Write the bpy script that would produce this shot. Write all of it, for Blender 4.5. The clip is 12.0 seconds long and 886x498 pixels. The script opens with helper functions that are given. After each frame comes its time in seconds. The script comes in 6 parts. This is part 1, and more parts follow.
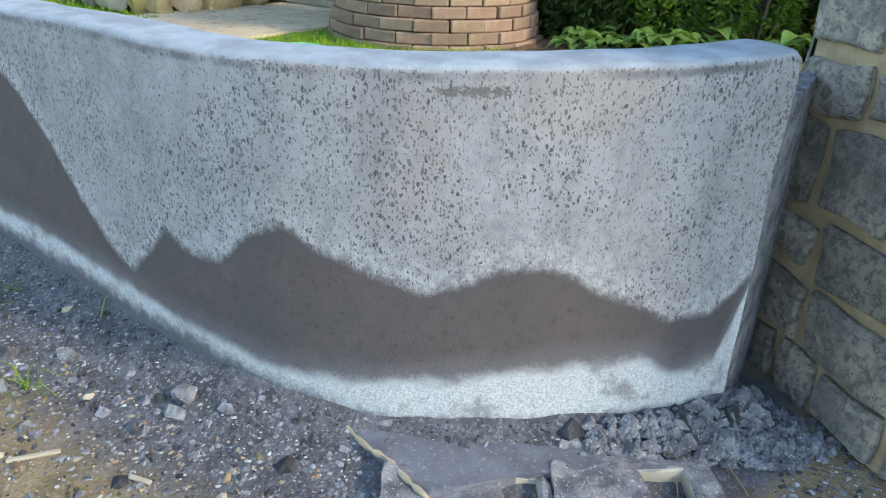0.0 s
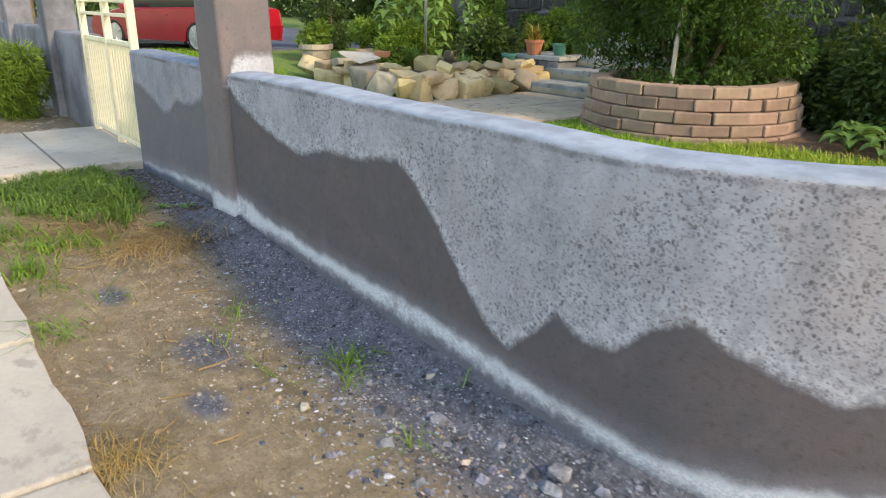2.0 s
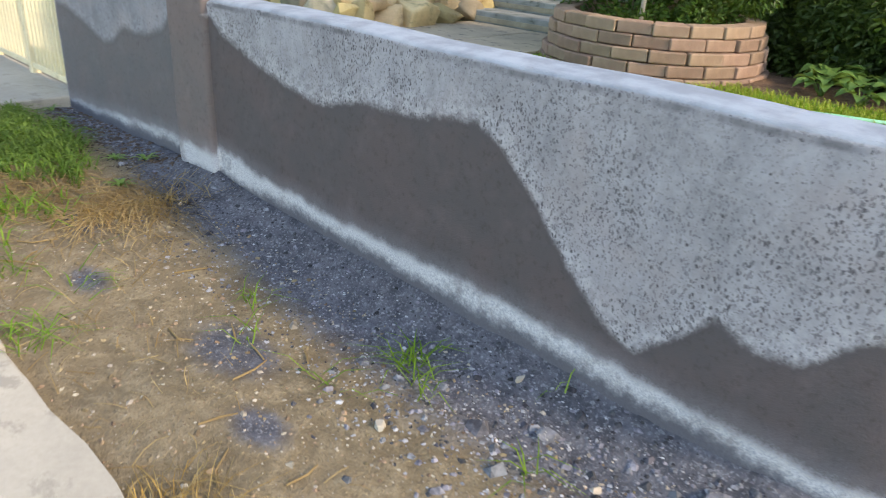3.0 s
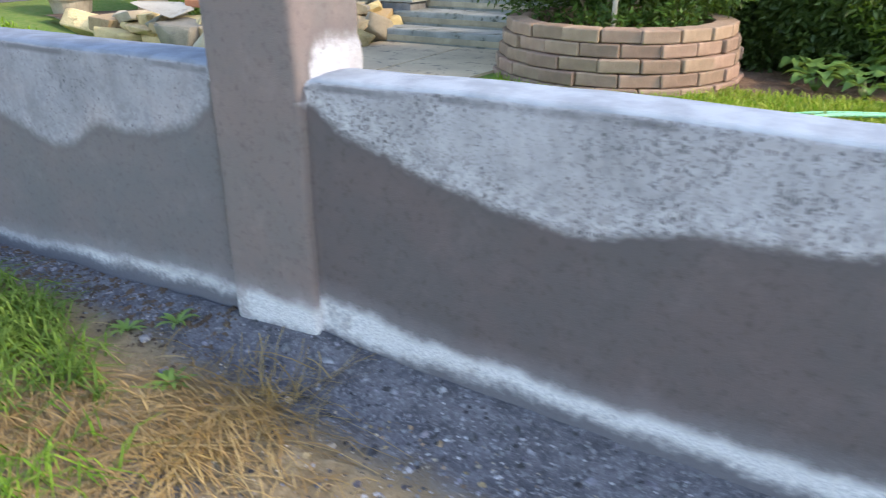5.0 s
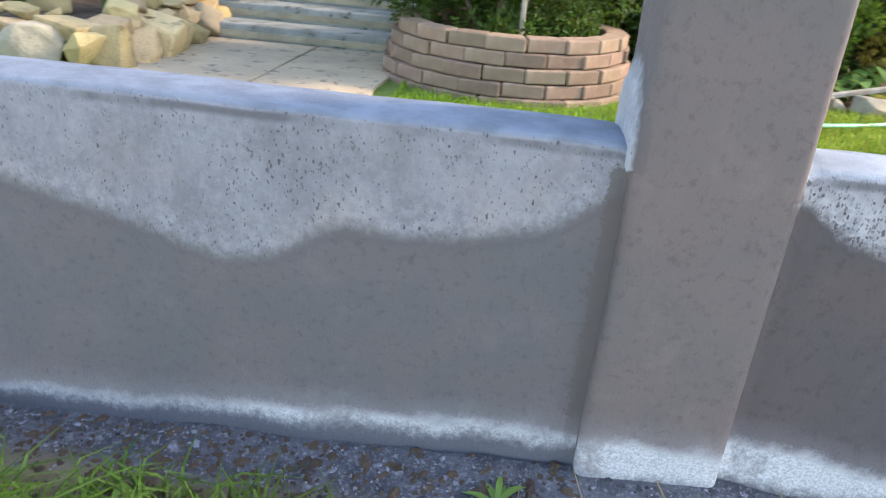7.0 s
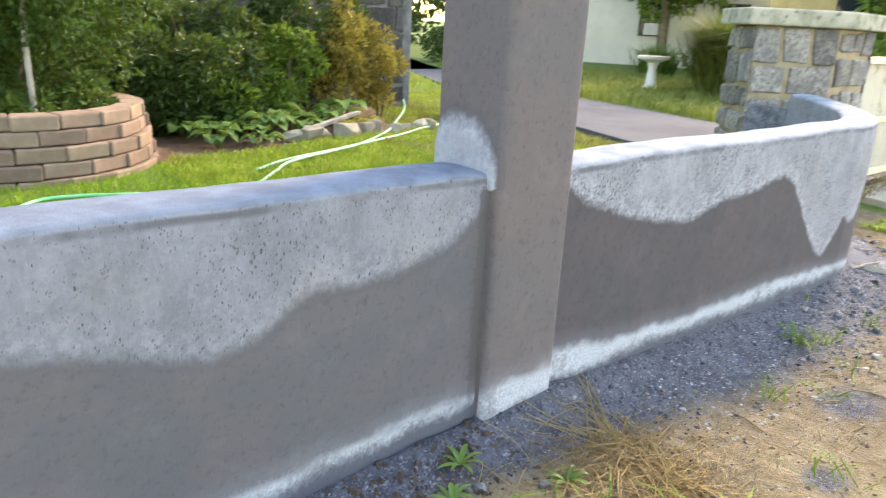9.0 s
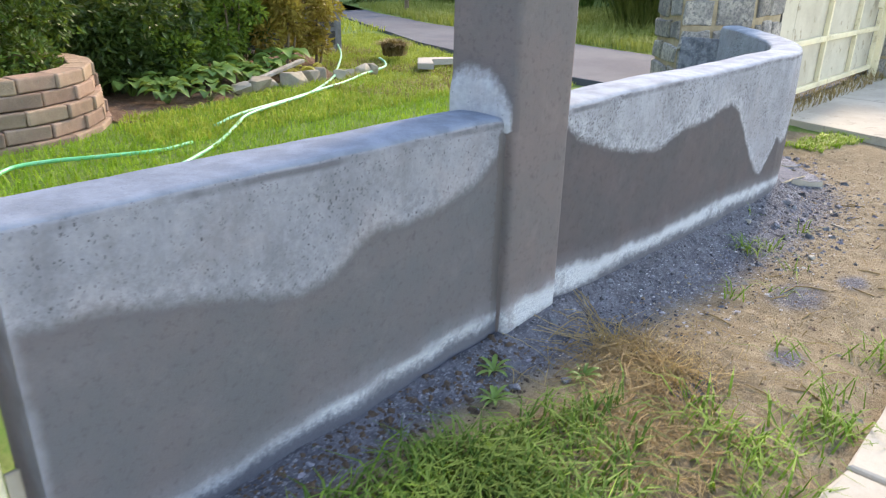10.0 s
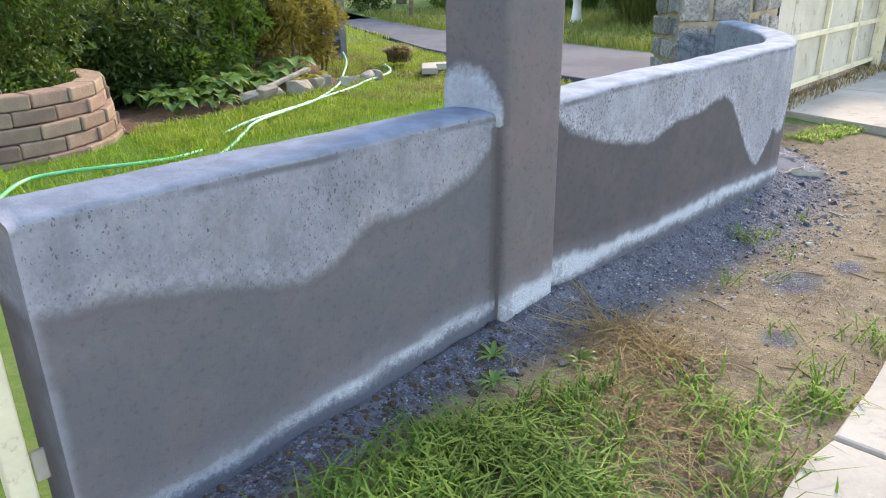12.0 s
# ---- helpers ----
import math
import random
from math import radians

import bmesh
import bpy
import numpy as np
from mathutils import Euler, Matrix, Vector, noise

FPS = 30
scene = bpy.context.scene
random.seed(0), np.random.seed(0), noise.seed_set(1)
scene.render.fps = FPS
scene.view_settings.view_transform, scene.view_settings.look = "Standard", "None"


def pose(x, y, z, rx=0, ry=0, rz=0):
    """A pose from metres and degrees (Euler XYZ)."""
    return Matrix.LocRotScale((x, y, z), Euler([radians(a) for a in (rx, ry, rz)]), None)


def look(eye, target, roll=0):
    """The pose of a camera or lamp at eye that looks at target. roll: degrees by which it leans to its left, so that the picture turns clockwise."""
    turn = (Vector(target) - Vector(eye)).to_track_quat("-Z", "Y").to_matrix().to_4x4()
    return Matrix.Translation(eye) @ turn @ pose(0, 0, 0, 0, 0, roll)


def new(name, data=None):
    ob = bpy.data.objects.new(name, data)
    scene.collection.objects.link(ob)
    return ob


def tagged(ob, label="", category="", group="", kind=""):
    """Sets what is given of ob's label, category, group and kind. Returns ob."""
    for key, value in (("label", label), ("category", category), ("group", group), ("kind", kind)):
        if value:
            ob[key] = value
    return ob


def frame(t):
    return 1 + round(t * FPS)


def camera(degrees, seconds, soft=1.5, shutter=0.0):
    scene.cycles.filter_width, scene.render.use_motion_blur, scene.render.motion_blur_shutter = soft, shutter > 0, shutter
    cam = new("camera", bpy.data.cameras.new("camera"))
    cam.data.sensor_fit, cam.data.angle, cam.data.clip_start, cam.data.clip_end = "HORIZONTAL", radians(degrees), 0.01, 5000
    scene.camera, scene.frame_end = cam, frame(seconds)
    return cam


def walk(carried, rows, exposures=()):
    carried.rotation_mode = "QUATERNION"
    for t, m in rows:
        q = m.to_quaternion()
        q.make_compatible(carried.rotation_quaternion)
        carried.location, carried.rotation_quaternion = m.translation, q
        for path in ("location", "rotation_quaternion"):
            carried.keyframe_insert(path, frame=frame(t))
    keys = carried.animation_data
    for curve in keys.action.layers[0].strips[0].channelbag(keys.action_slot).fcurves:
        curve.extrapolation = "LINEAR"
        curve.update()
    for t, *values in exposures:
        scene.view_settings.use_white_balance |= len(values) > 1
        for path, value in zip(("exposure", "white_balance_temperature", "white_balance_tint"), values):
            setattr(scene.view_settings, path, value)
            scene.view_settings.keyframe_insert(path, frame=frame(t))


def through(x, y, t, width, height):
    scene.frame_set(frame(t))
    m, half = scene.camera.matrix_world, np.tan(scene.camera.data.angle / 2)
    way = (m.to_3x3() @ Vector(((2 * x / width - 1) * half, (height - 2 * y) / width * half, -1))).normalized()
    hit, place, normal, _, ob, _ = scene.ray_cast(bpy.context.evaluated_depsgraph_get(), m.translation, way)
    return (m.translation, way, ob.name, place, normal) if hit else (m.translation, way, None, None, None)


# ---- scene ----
cam = camera(63.5, 12.0, soft=1.1, shutter=0.35)
EXPOSURES = [(0.0,0.42,7550,5),(0.5,0.42,7950,9),(1.0,0.37,7900,10),(2.0,0.38,8600,14),(2.5,0.4,8600,14),(4.5,0.7,7750,14),(5.5,0.79,7800,16),(6.5,0.85,7950,16),(8.5,1.19,8850,18),(9.0,1.13,9000,16),(9.5,0.97,8600,17),(10.5,0.73,8050,16),(12.0,0.74,7850,17)]
PATH = [
    (0, (-0.008, -0.012, 1.147), (-1.086, 1.446, 0.302), 2.0),
    (0.5, (0.05, -0.063, 1.164), (-1.028, 1.393, 0.317), 2.0),
    (1, (0.098, -0.319, 1.223), (-1.147, 1.038, 0.444), 1.9),
    (1.5, (-0.023, -0.446, 1.214), (-1.409, 0.798, 0.484), 5.1),
    (2, (-0.343, -0.462, 1.216), (-1.841, 0.691, 0.562), 0.5),
    (2.5, (-0.65, -0.528, 1.192), (-2.089, 0.676, 0.499), 1.5),
    (2.7, (-0.816, -0.593, 1.199), (-2.18, 0.644, 0.418), 2.0),
    (4.5, (-2.368, -0.643, 1.214), (-3.228, 0.979, 0.422), 3.1),
    (5, (-2.754, -0.514, 1.207), (-3.656, 1.076, 0.396), -0.1),
    (5.5, (-3.259, -0.481, 1.222), (-4.213, 1.067, 0.391), 0.4),
    (6, (-3.72, -0.465, 1.255), (-4.503, 1.156, 0.382), 4.7),
    (6.5, (-4.185, -0.421, 1.229), (-4.674, 1.313, 0.36), 4.3),
    (8.3, (-5.383, -0.561, 1.233), (-4.557, 1.132, 0.562), 4.9),
    (8.5, (-5.512, -0.58, 1.247), (-4.55, 1.034, 0.56), 2.9),
    (9, (-5.746, -0.474, 1.273), (-4.489, 0.958, 0.666), 3.0),
    (9.5, (-5.92, -0.41, 1.308), (-4.494, 0.857, 0.708), 3.7),
    (10, (-6.174, -0.457, 1.343), (-4.802, 0.789, 0.59), 1.2),
    (10.5, (-6.242, -0.52, 1.343), (-4.897, 0.79, 0.655), 0.1),
    (11, (-6.248, -0.557, 1.339), (-4.864, 0.704, 0.634), 0.5),
    (11.5, (-6.232, -0.564, 1.336), (-4.868, 0.694, 0.59), -0.1),
    (12, (-6.221, -0.568, 1.332), (-4.869, 0.707, 0.595), -0.7),
]
walk(cam, [(t, look(eye, target, roll)) for t, eye, target, roll in PATH], EXPOSURES)

# ---------- world and light ----------
world = bpy.data.worlds.new("sky")
scene.world = world
world.use_nodes = True
_wn = world.node_tree.nodes
_sky = _wn.new("ShaderNodeTexSky")
_sky.sky_type = "NISHITA"
_sky.sun_disc = False
SUN_ELEV, SUN_AZ = radians(30), radians(76)
_sky.sun_elevation, _sky.sun_rotation = SUN_ELEV, SUN_AZ
_sky.dust_density, _sky.ozone_density = 0.6, 1.5
world.node_tree.links.new(_sky.outputs[0], _wn["Background"].inputs[0])
_wn["Background"].inputs[1].default_value = 0.42
_sun = bpy.data.lights.new("sun", "SUN")
_sun.energy, _sun.angle, _sun.color = 2.8, radians(8), (1.0, 0.88, 0.72)
sun = new("sun", _sun)
sun.matrix_world = look((0, 0, 30), Vector((0, 0, 30)) - Vector((math.sin(SUN_AZ) * math.cos(SUN_ELEV), math.cos(SUN_AZ) * math.cos(SUN_ELEV), math.sin(SUN_ELEV))))

rng = np.random.default_rng(7)


# ---------- materials ----------
class Nodes:
    def __init__(self, name):
        self.mat = bpy.data.materials.new(name)
        self.mat.use_nodes = True
        self.t = self.mat.node_tree
        self.bsdf = self.t.nodes["Principled BSDF"]
        self.bsdf.inputs["Specular IOR Level"].default_value = 0.35

    def add(self, kind, **sets):
        n = self.t.nodes.new(kind)
        for k, v in sets.items():
            n.inputs[k.replace("_", " ")].default_value = v
        return n

    def link(self, a, b):
        self.t.links.new(a, b)
        return b

    def coord(self):
        return self.t.nodes.new("ShaderNodeTexCoord").outputs["Object"]

    def world(self):
        return self.t.nodes.new("ShaderNodeNewGeometry").outputs["Position"]

    def noise(self, vec, scale, detail=5.0, rough=0.6):
        n = self.add("ShaderNodeTexNoise", Scale=scale, Detail=detail, Roughness=rough)
        self.link(vec, n.inputs["Vector"])
        return n.outputs["Fac"]

    def attr(self, name):
        n = self.t.nodes.new("ShaderNodeAttribute")
        n.attribute_name = name
        return n.outputs["Fac"]

    def ramp(self, fac, lo, hi, a=0.0, b=1.0):
        n = self.t.nodes.new("ShaderNodeMapRange")
        n.interpolation_type = "SMOOTHSTEP"
        for i, v in zip((1, 2, 3, 4), (lo, hi, a, b)):
            n.inputs[i].default_value = v
        self.link(fac, n.inputs[0])
        return n.outputs[0]

    def math(self, op, a, b=None):
        n = self.t.nodes.new("ShaderNodeMath")
        n.operation = op
        for i, v in enumerate((a, b)):
            if v is None:
                continue
            if isinstance(v, (int, float)):
                n.inputs[i].default_value = v
            else:
                self.link(v, n.inputs[i])
        return n.outputs[0]

    def mix(self, fac, a, b, mode="MIX"):
        n = self.t.nodes.new("ShaderNodeMix")
        n.data_type, n.blend_type = "RGBA", mode
        for i, v in ((0, fac), (6, a), (7, b)):
            if isinstance(v, (int, float)):
                n.inputs[i].default_value = v
            elif isinstance(v, tuple):
                n.inputs[i].default_value = (*v[:3], 1)
            else:
                self.link(v, n.inputs[i])
        return n.outputs[2]

    def finish(self, color, rough=0.9, bump=None, strength=0.3, distance=0.01):
        self.link(color, self.bsdf.inputs["Base Color"])
        if isinstance(rough, float):
            self.bsdf.inputs["Roughness"].default_value = rough
        else:
            self.link(rough, self.bsdf.inputs["Roughness"])
        if bump is not None:
            n = self.add("ShaderNodeBump", Strength=strength, Distance=distance)
            self.link(bump, n.inputs["Height"])
            self.link(n.outputs[0], self.bsdf.inputs["Normal"])
        return self.mat


def surface(name, c1, c2, big=3.0, fine=60.0, rough=0.9, strength=0.4, dist=0.01, c3=None, spots=25.0, vary=0.0, metal=0.0, island=False):
    """A rough two-tone surface with grain, blotches and, with c3, spots; vary: change from piece to piece."""
    m = Nodes(name)
    v = m.coord()
    f1 = m.ramp(m.noise(v, big), 0.35, 0.65)
    f2 = m.noise(v, fine, 4.0, 0.7)
    col = m.mix(f1, c1, c2)
    col = m.mix(0.5, col, m.mix(f2, (0.25, 0.25, 0.25), (0.75, 0.75, 0.75)), "SOFT_LIGHT")
    if c3:
        col = m.mix(m.ramp(m.noise(v, spots, 6.0, 0.7), 0.56, 0.66), col, c3)
    if vary:
        if island:
            r = m.t.nodes.new("ShaderNodeNewGeometry").outputs["Random Per Island"]
        else:
            r = m.t.nodes.new("ShaderNodeObjectInfo").outputs["Random"]
        h = m.t.nodes.new("ShaderNodeHueSaturation")
        m.link(m.ramp(r, 0, 1, 1 - vary, 1 + vary), h.inputs["Value"])
        m.link(m.ramp(m.math("FRACT", m.math("MULTIPLY", r, 7.3)), 0, 1, 0.5 - vary * 0.05, 0.5 + vary * 0.05), h.inputs["Hue"])
        m.link(col, h.inputs["Color"])
        col = h.outputs[0]
    m.bsdf.inputs["Metallic"].default_value = metal
    return m.finish(col, rough, m.math("ADD", m.math("MULTIPLY", f2, 0.5), m.noise(v, fine * 0.2)), strength, dist)


def leaf_material(name, dark, light, gloss=0.5, through=0.25):
    m = Nodes(name)
    m.bsdf.inputs["Specular IOR Level"].default_value = 0.15 if "blade" in name or "straw" in name else 0.35
    r = m.t.nodes.new("ShaderNodeNewGeometry").outputs["Random Per Island"]
    col = m.mix(r, dark, light)
    col = m.mix(m.ramp(m.noise(m.world(), 2.5), 0.3, 0.7, 0, 0.6), col, tuple(0.6 * c for c in dark))
    m.link(col, m.bsdf.inputs["Base Color"])
    m.bsdf.inputs["Roughness"].default_value = gloss
    t = m.add("ShaderNodeBsdfTranslucent")
    m.link(m.mix(0.3, col, (0.35, 0.45, 0.05)), t.inputs["Color"])
    s = m.add("ShaderNodeMixShader", Fac=through)
    m.link(m.bsdf.outputs[0], s.inputs[1])
    m.link(t.outputs[0], s.inputs[2])
    m.link(s.outputs[0], m.t.nodes["Material Output"].inputs["Surface"])
    return m.mat


def render_coat(name, coarse, top_skylit, up, low, soft=0.02):
    """Sprayed cement render: a pale, pitted coat above a wavy edge, a dark damp smooth coat below it, a white dusty foot."""
    m = Nodes(name)
    v = m.coord()
    n1 = m.noise(v, 9.0, 5.0)
    n2 = m.noise(v, 45.0, 5.0, 0.7)
    n3 = m.noise(v, 160.0, 3.0, 0.7)
    edge = m.math("ADD", m.attr("damp"), m.math("ADD", m.math("MULTIPLY", m.math("SUBTRACT", n1, 0.5), 0.04), m.math("MULTIPLY", m.math("SUBTRACT", n2, 0.5), 0.035)))
    dry = m.ramp(edge, -soft, soft)
    # pits
    mp = m.add("ShaderNodeMapping", Scale=(1.0, 1.0, 0.6))
    m.link(v, mp.inputs["Vector"])
    warp = m.add("ShaderNodeVectorMath")
    warp.operation = "ADD"
    nz = m.add("ShaderNodeTexNoise", Scale=70.0, Detail=2.0)
    m.link(v, nz.inputs["Vector"])
    sc = m.add("ShaderNodeVectorMath")
    sc.operation = "SCALE"
    sc.inputs[3].default_value = 0.012
    m.link(nz.outputs["Color"], sc.inputs[0])
    m.link(mp.outputs[0], warp.inputs[0])
    m.link(sc.outputs[0], warp.inputs[1])
    vo = m.add("ShaderNodeTexVoronoi", Scale=122.0, Randomness=1.0)
    m.link(warp.outputs[0], vo.inputs["Vector"])
    sep = m.t.nodes.new("ShaderNodeSeparateColor")
    m.link(vo.outputs["Color"], sep.inputs[0])
    size = m.ramp(sep.outputs[0], 1.0 - coarse, 1.0, 0.0, 0.53)
    patch = m.ramp(m.noise(v, 3.2, 3.0), 0.35, 0.6, 0.45, 1.0)
    rough_edge = m.math("MULTIPLY", m.math("SUBTRACT", n3, 0.5), 0.5)
    pit = m.ramp(m.math("ADD", m.math("SUBTRACT", m.math("MULTIPLY", size, patch), vo.outputs["Distance"]), rough_edge), -0.03, 0.08)
    vf = m.add("ShaderNodeTexVoronoi", Scale=190.0, Randomness=1.0)
    m.link(warp.outputs[0], vf.inputs["Vector"])
    fs = m.t.nodes.new("ShaderNodeSeparateColor")
    m.link(vf.outputs["Color"], fs.inputs[0])
    fine = m.math("MULTIPLY", m.ramp(m.math("SUBTRACT", m.ramp(fs.outputs[0], 1.0 - coarse, 1.0, 0.0, 0.5), vf.outputs["Distance"]), -0.05, 0.1), m.math("MULTIPLY", patch, 0.8))
    pit = m.math("MAXIMUM", m.math("MULTIPLY", pit, m.ramp(sep.outputs[1], 0.0, 1.0, 0.5, 1.0)), fine)
    upper = m.mix(m.ramp(n1, 0.3, 0.7), up, tuple(0.74 * c for c in up))
    upper = m.mix(m.ramp(n2, 0.35, 0.7, 0, 0.45), upper, tuple(min(0.8, 1.3 * c) for c in up))
    upper = m.mix(m.ramp(m.noise(v, 3.0, 4.0), 0.45, 0.7, 0, 0.5), upper, (0.30, 0.27, 0.28))
    fall = m.add("ShaderNodeMapping", Scale=(1.0, 1.0, 0.22))
    m.link(v, fall.inputs["Vector"])
    upper = m.mix(m.ramp(m.noise(fall.outputs[0], 9.0, 5.0, 0.65), 0.45, 0.7, 0, 0.42), upper, tuple(0.55 * c for c in up))
    glowband = m.ramp(edge, 0.12, 0.0, 0, 0.4 * coarse)
    upper = m.mix(m.math("MULTIPLY", glowband, m.ramp(n2, 0.4, 0.6)), upper, (0.55, 0.58, 0.64))
    upper = m.mix(m.math("MULTIPLY", pit, 0.88), upper, (0.055, 0.055, 0.066))
    lower = m.mix(m.ramp(m.noise(v, 4.0, 4.0), 0.35, 0.65), low, tuple(k * c for k, c in zip((0.86, 0.95, 0.97), low)))
    lower = m.mix(m.ramp(n2, 0.5, 0.72, 0, 0.6), lower, tuple(0.58 * c for c in low))
    lower = m.mix(m.ramp(m.noise(v, 7.0, 6.0, 0.75), 0.5, 0.75, 0, 0.5), lower, tuple(1.3 * c for c in low))
    lower = m.mix(m.ramp(edge, -0.05, -0.005, 0, 0.35), lower, (0.07, 0.07, 0.08))
    col = m.mix(dry, lower, upper)
    # top of the wall, its bluish skylight put into the colour
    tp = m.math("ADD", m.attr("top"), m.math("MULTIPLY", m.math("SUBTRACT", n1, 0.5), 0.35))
    topc = m.mix(m.ramp(n1, 0.35, 0.65), top_skylit, tuple(0.72 * c for c in top_skylit))
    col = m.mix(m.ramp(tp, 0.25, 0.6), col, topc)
    # thin dark line under the rim, and pale overspray down a free corner
    line = m.math("MULTIPLY", m.ramp(m.attr("drop"), 0.012, 0.02), m.ramp(m.attr("drop"), 0.04, 0.026))
    col = m.mix(m.math("MULTIPLY", line, m.ramp(m.noise(v, 2.2, 5.0, 0.7), 0.42, 0.6, 0.08, 0.75)), col, (0.09, 0.09, 0.105))
    strip_ = m.ramp(m.math("ADD", m.attr("corner"), m.math("MULTIPLY", m.math("SUBTRACT", n1, 0.5), 0.9)), 0.5, 1.1, 0, 0.32)
    col = m.mix(strip_, col, (0.4, 0.44, 0.52))
    # dark unsprayed streak under the rim, and the groove's painted shade by the pillar
    streak_mask = m.math("ADD", m.attr("streak"), m.math("ADD", m.math("MULTIPLY", m.math("SUBTRACT", n2, 0.5), 1.5), m.math("MULTIPLY", m.math("SUBTRACT", n3, 0.5), 1.2)))
    col = m.mix(m.ramp(streak_mask, 0.5, 0.75, 0, 0.8), col, (0.10, 0.09, 0.09))
    # white foot
    ft = m.math("ADD", m.attr("foot"), m.math("ADD", m.math("MULTIPLY", m.math("SUBTRACT", n1, 0.5), 0.07), m.math("MULTIPLY", m.math("SUBTRACT", n3, 0.5), 0.05)))
    halo = m.math("MULTIPLY", m.ramp(ft, 0.09, 0.0), 0.12)
    col = m.mix(halo, col, (0.45, 0.5, 0.6))
    white = m.mix(m.ramp(n3, 0.35, 0.65), (0.33, 0.37, 0.43), (0.56, 0.6, 0.64))
    col = m.mix(m.math("MULTIPLY", m.ramp(ft, 0.025, -0.02, 0, 0.95), m.ramp(m.noise(v, 6.0, 6.0, 0.7), 0.36, 0.5, 0.35, 1.0)), col, white)
    # bare damp strip right at the ground
    gr = m.math("ADD", m.attr("soil"), m.math("ADD", m.math("MULTIPLY", m.math("SUBTRACT", n2, 0.5), 0.07), m.math("MULTIPLY", m.math("SUBTRACT", n1, 0.5), 0.06)))
    col = m.mix(m.ramp(gr, 0.03, -0.03), col, m.mix(n3, (0.07, 0.076, 0.095), (0.13, 0.14, 0.17)))
    h = m.math("ADD", m.math("MULTIPLY", m.math("MULTIPLY", pit, dry), -1.0), m.math("MULTIPLY", m.math("MULTIPLY", n2, dry), 0.8))
    h = m.math("ADD", h, m.math("MULTIPLY", n3, 0.35))
    return m.finish(col, 0.92, h, 0.55, 0.006)


M = {}
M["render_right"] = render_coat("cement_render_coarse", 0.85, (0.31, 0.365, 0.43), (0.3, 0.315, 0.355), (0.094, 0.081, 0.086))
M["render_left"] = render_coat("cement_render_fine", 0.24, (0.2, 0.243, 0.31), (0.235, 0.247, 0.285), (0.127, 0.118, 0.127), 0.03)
M["render_pillar"] = render_coat("cement_render_pillar", 0.05, (0.4, 0.4, 0.42), (0.36, 0.385, 0.43), (0.152, 0.127, 0.128))
# Far walls: the shade on them is put into this darker render colour.
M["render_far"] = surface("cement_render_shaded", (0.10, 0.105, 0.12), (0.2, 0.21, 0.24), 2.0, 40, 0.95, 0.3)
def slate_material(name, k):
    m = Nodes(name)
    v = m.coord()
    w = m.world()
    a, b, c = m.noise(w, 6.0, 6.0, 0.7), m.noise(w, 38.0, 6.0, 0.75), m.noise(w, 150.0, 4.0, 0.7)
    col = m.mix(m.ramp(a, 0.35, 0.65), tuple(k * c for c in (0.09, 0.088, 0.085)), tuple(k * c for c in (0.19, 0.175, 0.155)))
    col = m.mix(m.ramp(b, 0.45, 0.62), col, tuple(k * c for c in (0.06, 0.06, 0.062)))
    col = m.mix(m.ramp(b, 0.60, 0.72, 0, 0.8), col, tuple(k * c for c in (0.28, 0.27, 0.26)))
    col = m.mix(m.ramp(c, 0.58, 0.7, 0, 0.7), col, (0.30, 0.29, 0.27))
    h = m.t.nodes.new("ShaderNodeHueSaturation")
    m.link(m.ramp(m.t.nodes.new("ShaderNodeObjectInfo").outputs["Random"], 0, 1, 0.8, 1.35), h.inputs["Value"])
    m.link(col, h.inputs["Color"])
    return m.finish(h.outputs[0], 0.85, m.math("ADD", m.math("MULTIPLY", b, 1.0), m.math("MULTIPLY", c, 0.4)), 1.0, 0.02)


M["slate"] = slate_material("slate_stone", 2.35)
# House stone and mortar: darker versions, with the eave shade put into their colour.
M["slate_shaded"] = slate_material("shaded_slate_stone", 0.55)
M["mortar_house"] = surface("shaded_mortar", (0.2, 0.2, 0.2), (0.12, 0.12, 0.12), 6, 90, 0.95, 0.5, 0.008)
M["mortar_tan"] = surface("tan_mortar", (0.43, 0.35, 0.235), (0.3, 0.24, 0.16), 9, 70, 0.95, 0.5, 0.008)
M["cap"] = surface("mossy_cap", (0.5, 0.47, 0.38), (0.3, 0.3, 0.22), 7, 60, 0.95, 0.5, 0.01, (0.15, 0.155, 0.11), 14)
M["block"] = surface("terracotta_block", (0.35, 0.245, 0.18), (0.27, 0.185, 0.135), 5, 80, 0.95, 0.8, 0.01, (0.25, 0.2, 0.15), 20, vary=0.15)
M["rock"] = surface("sandstone", (0.62, 0.47, 0.25), (0.46, 0.35, 0.19), 3, 35, 0.9, 0.8, 0.03, (0.33, 0.25, 0.13), 6, vary=0.3)
M["rock_grey"] = surface("field_stone", (0.4, 0.35, 0.26), (0.28, 0.25, 0.19), 4, 40, 0.9, 0.6, 0.02, vary=0.25)
M["concrete"] = surface("worn_concrete", (0.56, 0.46, 0.32), (0.44, 0.36, 0.26), 1.3, 45, 0.92, 0.35, 0.006, (0.2, 0.18, 0.15), 8)
M["concrete_pale"] = surface("pale_concrete", (0.45, 0.42, 0.355), (0.35, 0.325, 0.275), 1.0, 45, 0.92, 0.35, 0.006, (0.31, 0.29, 0.245), 7)
M["step"] = surface("grey_step_concrete", (0.34, 0.36, 0.34), (0.22, 0.24, 0.22), 3, 40, 0.92, 0.4, 0.01, (0.1, 0.11, 0.09), 6)
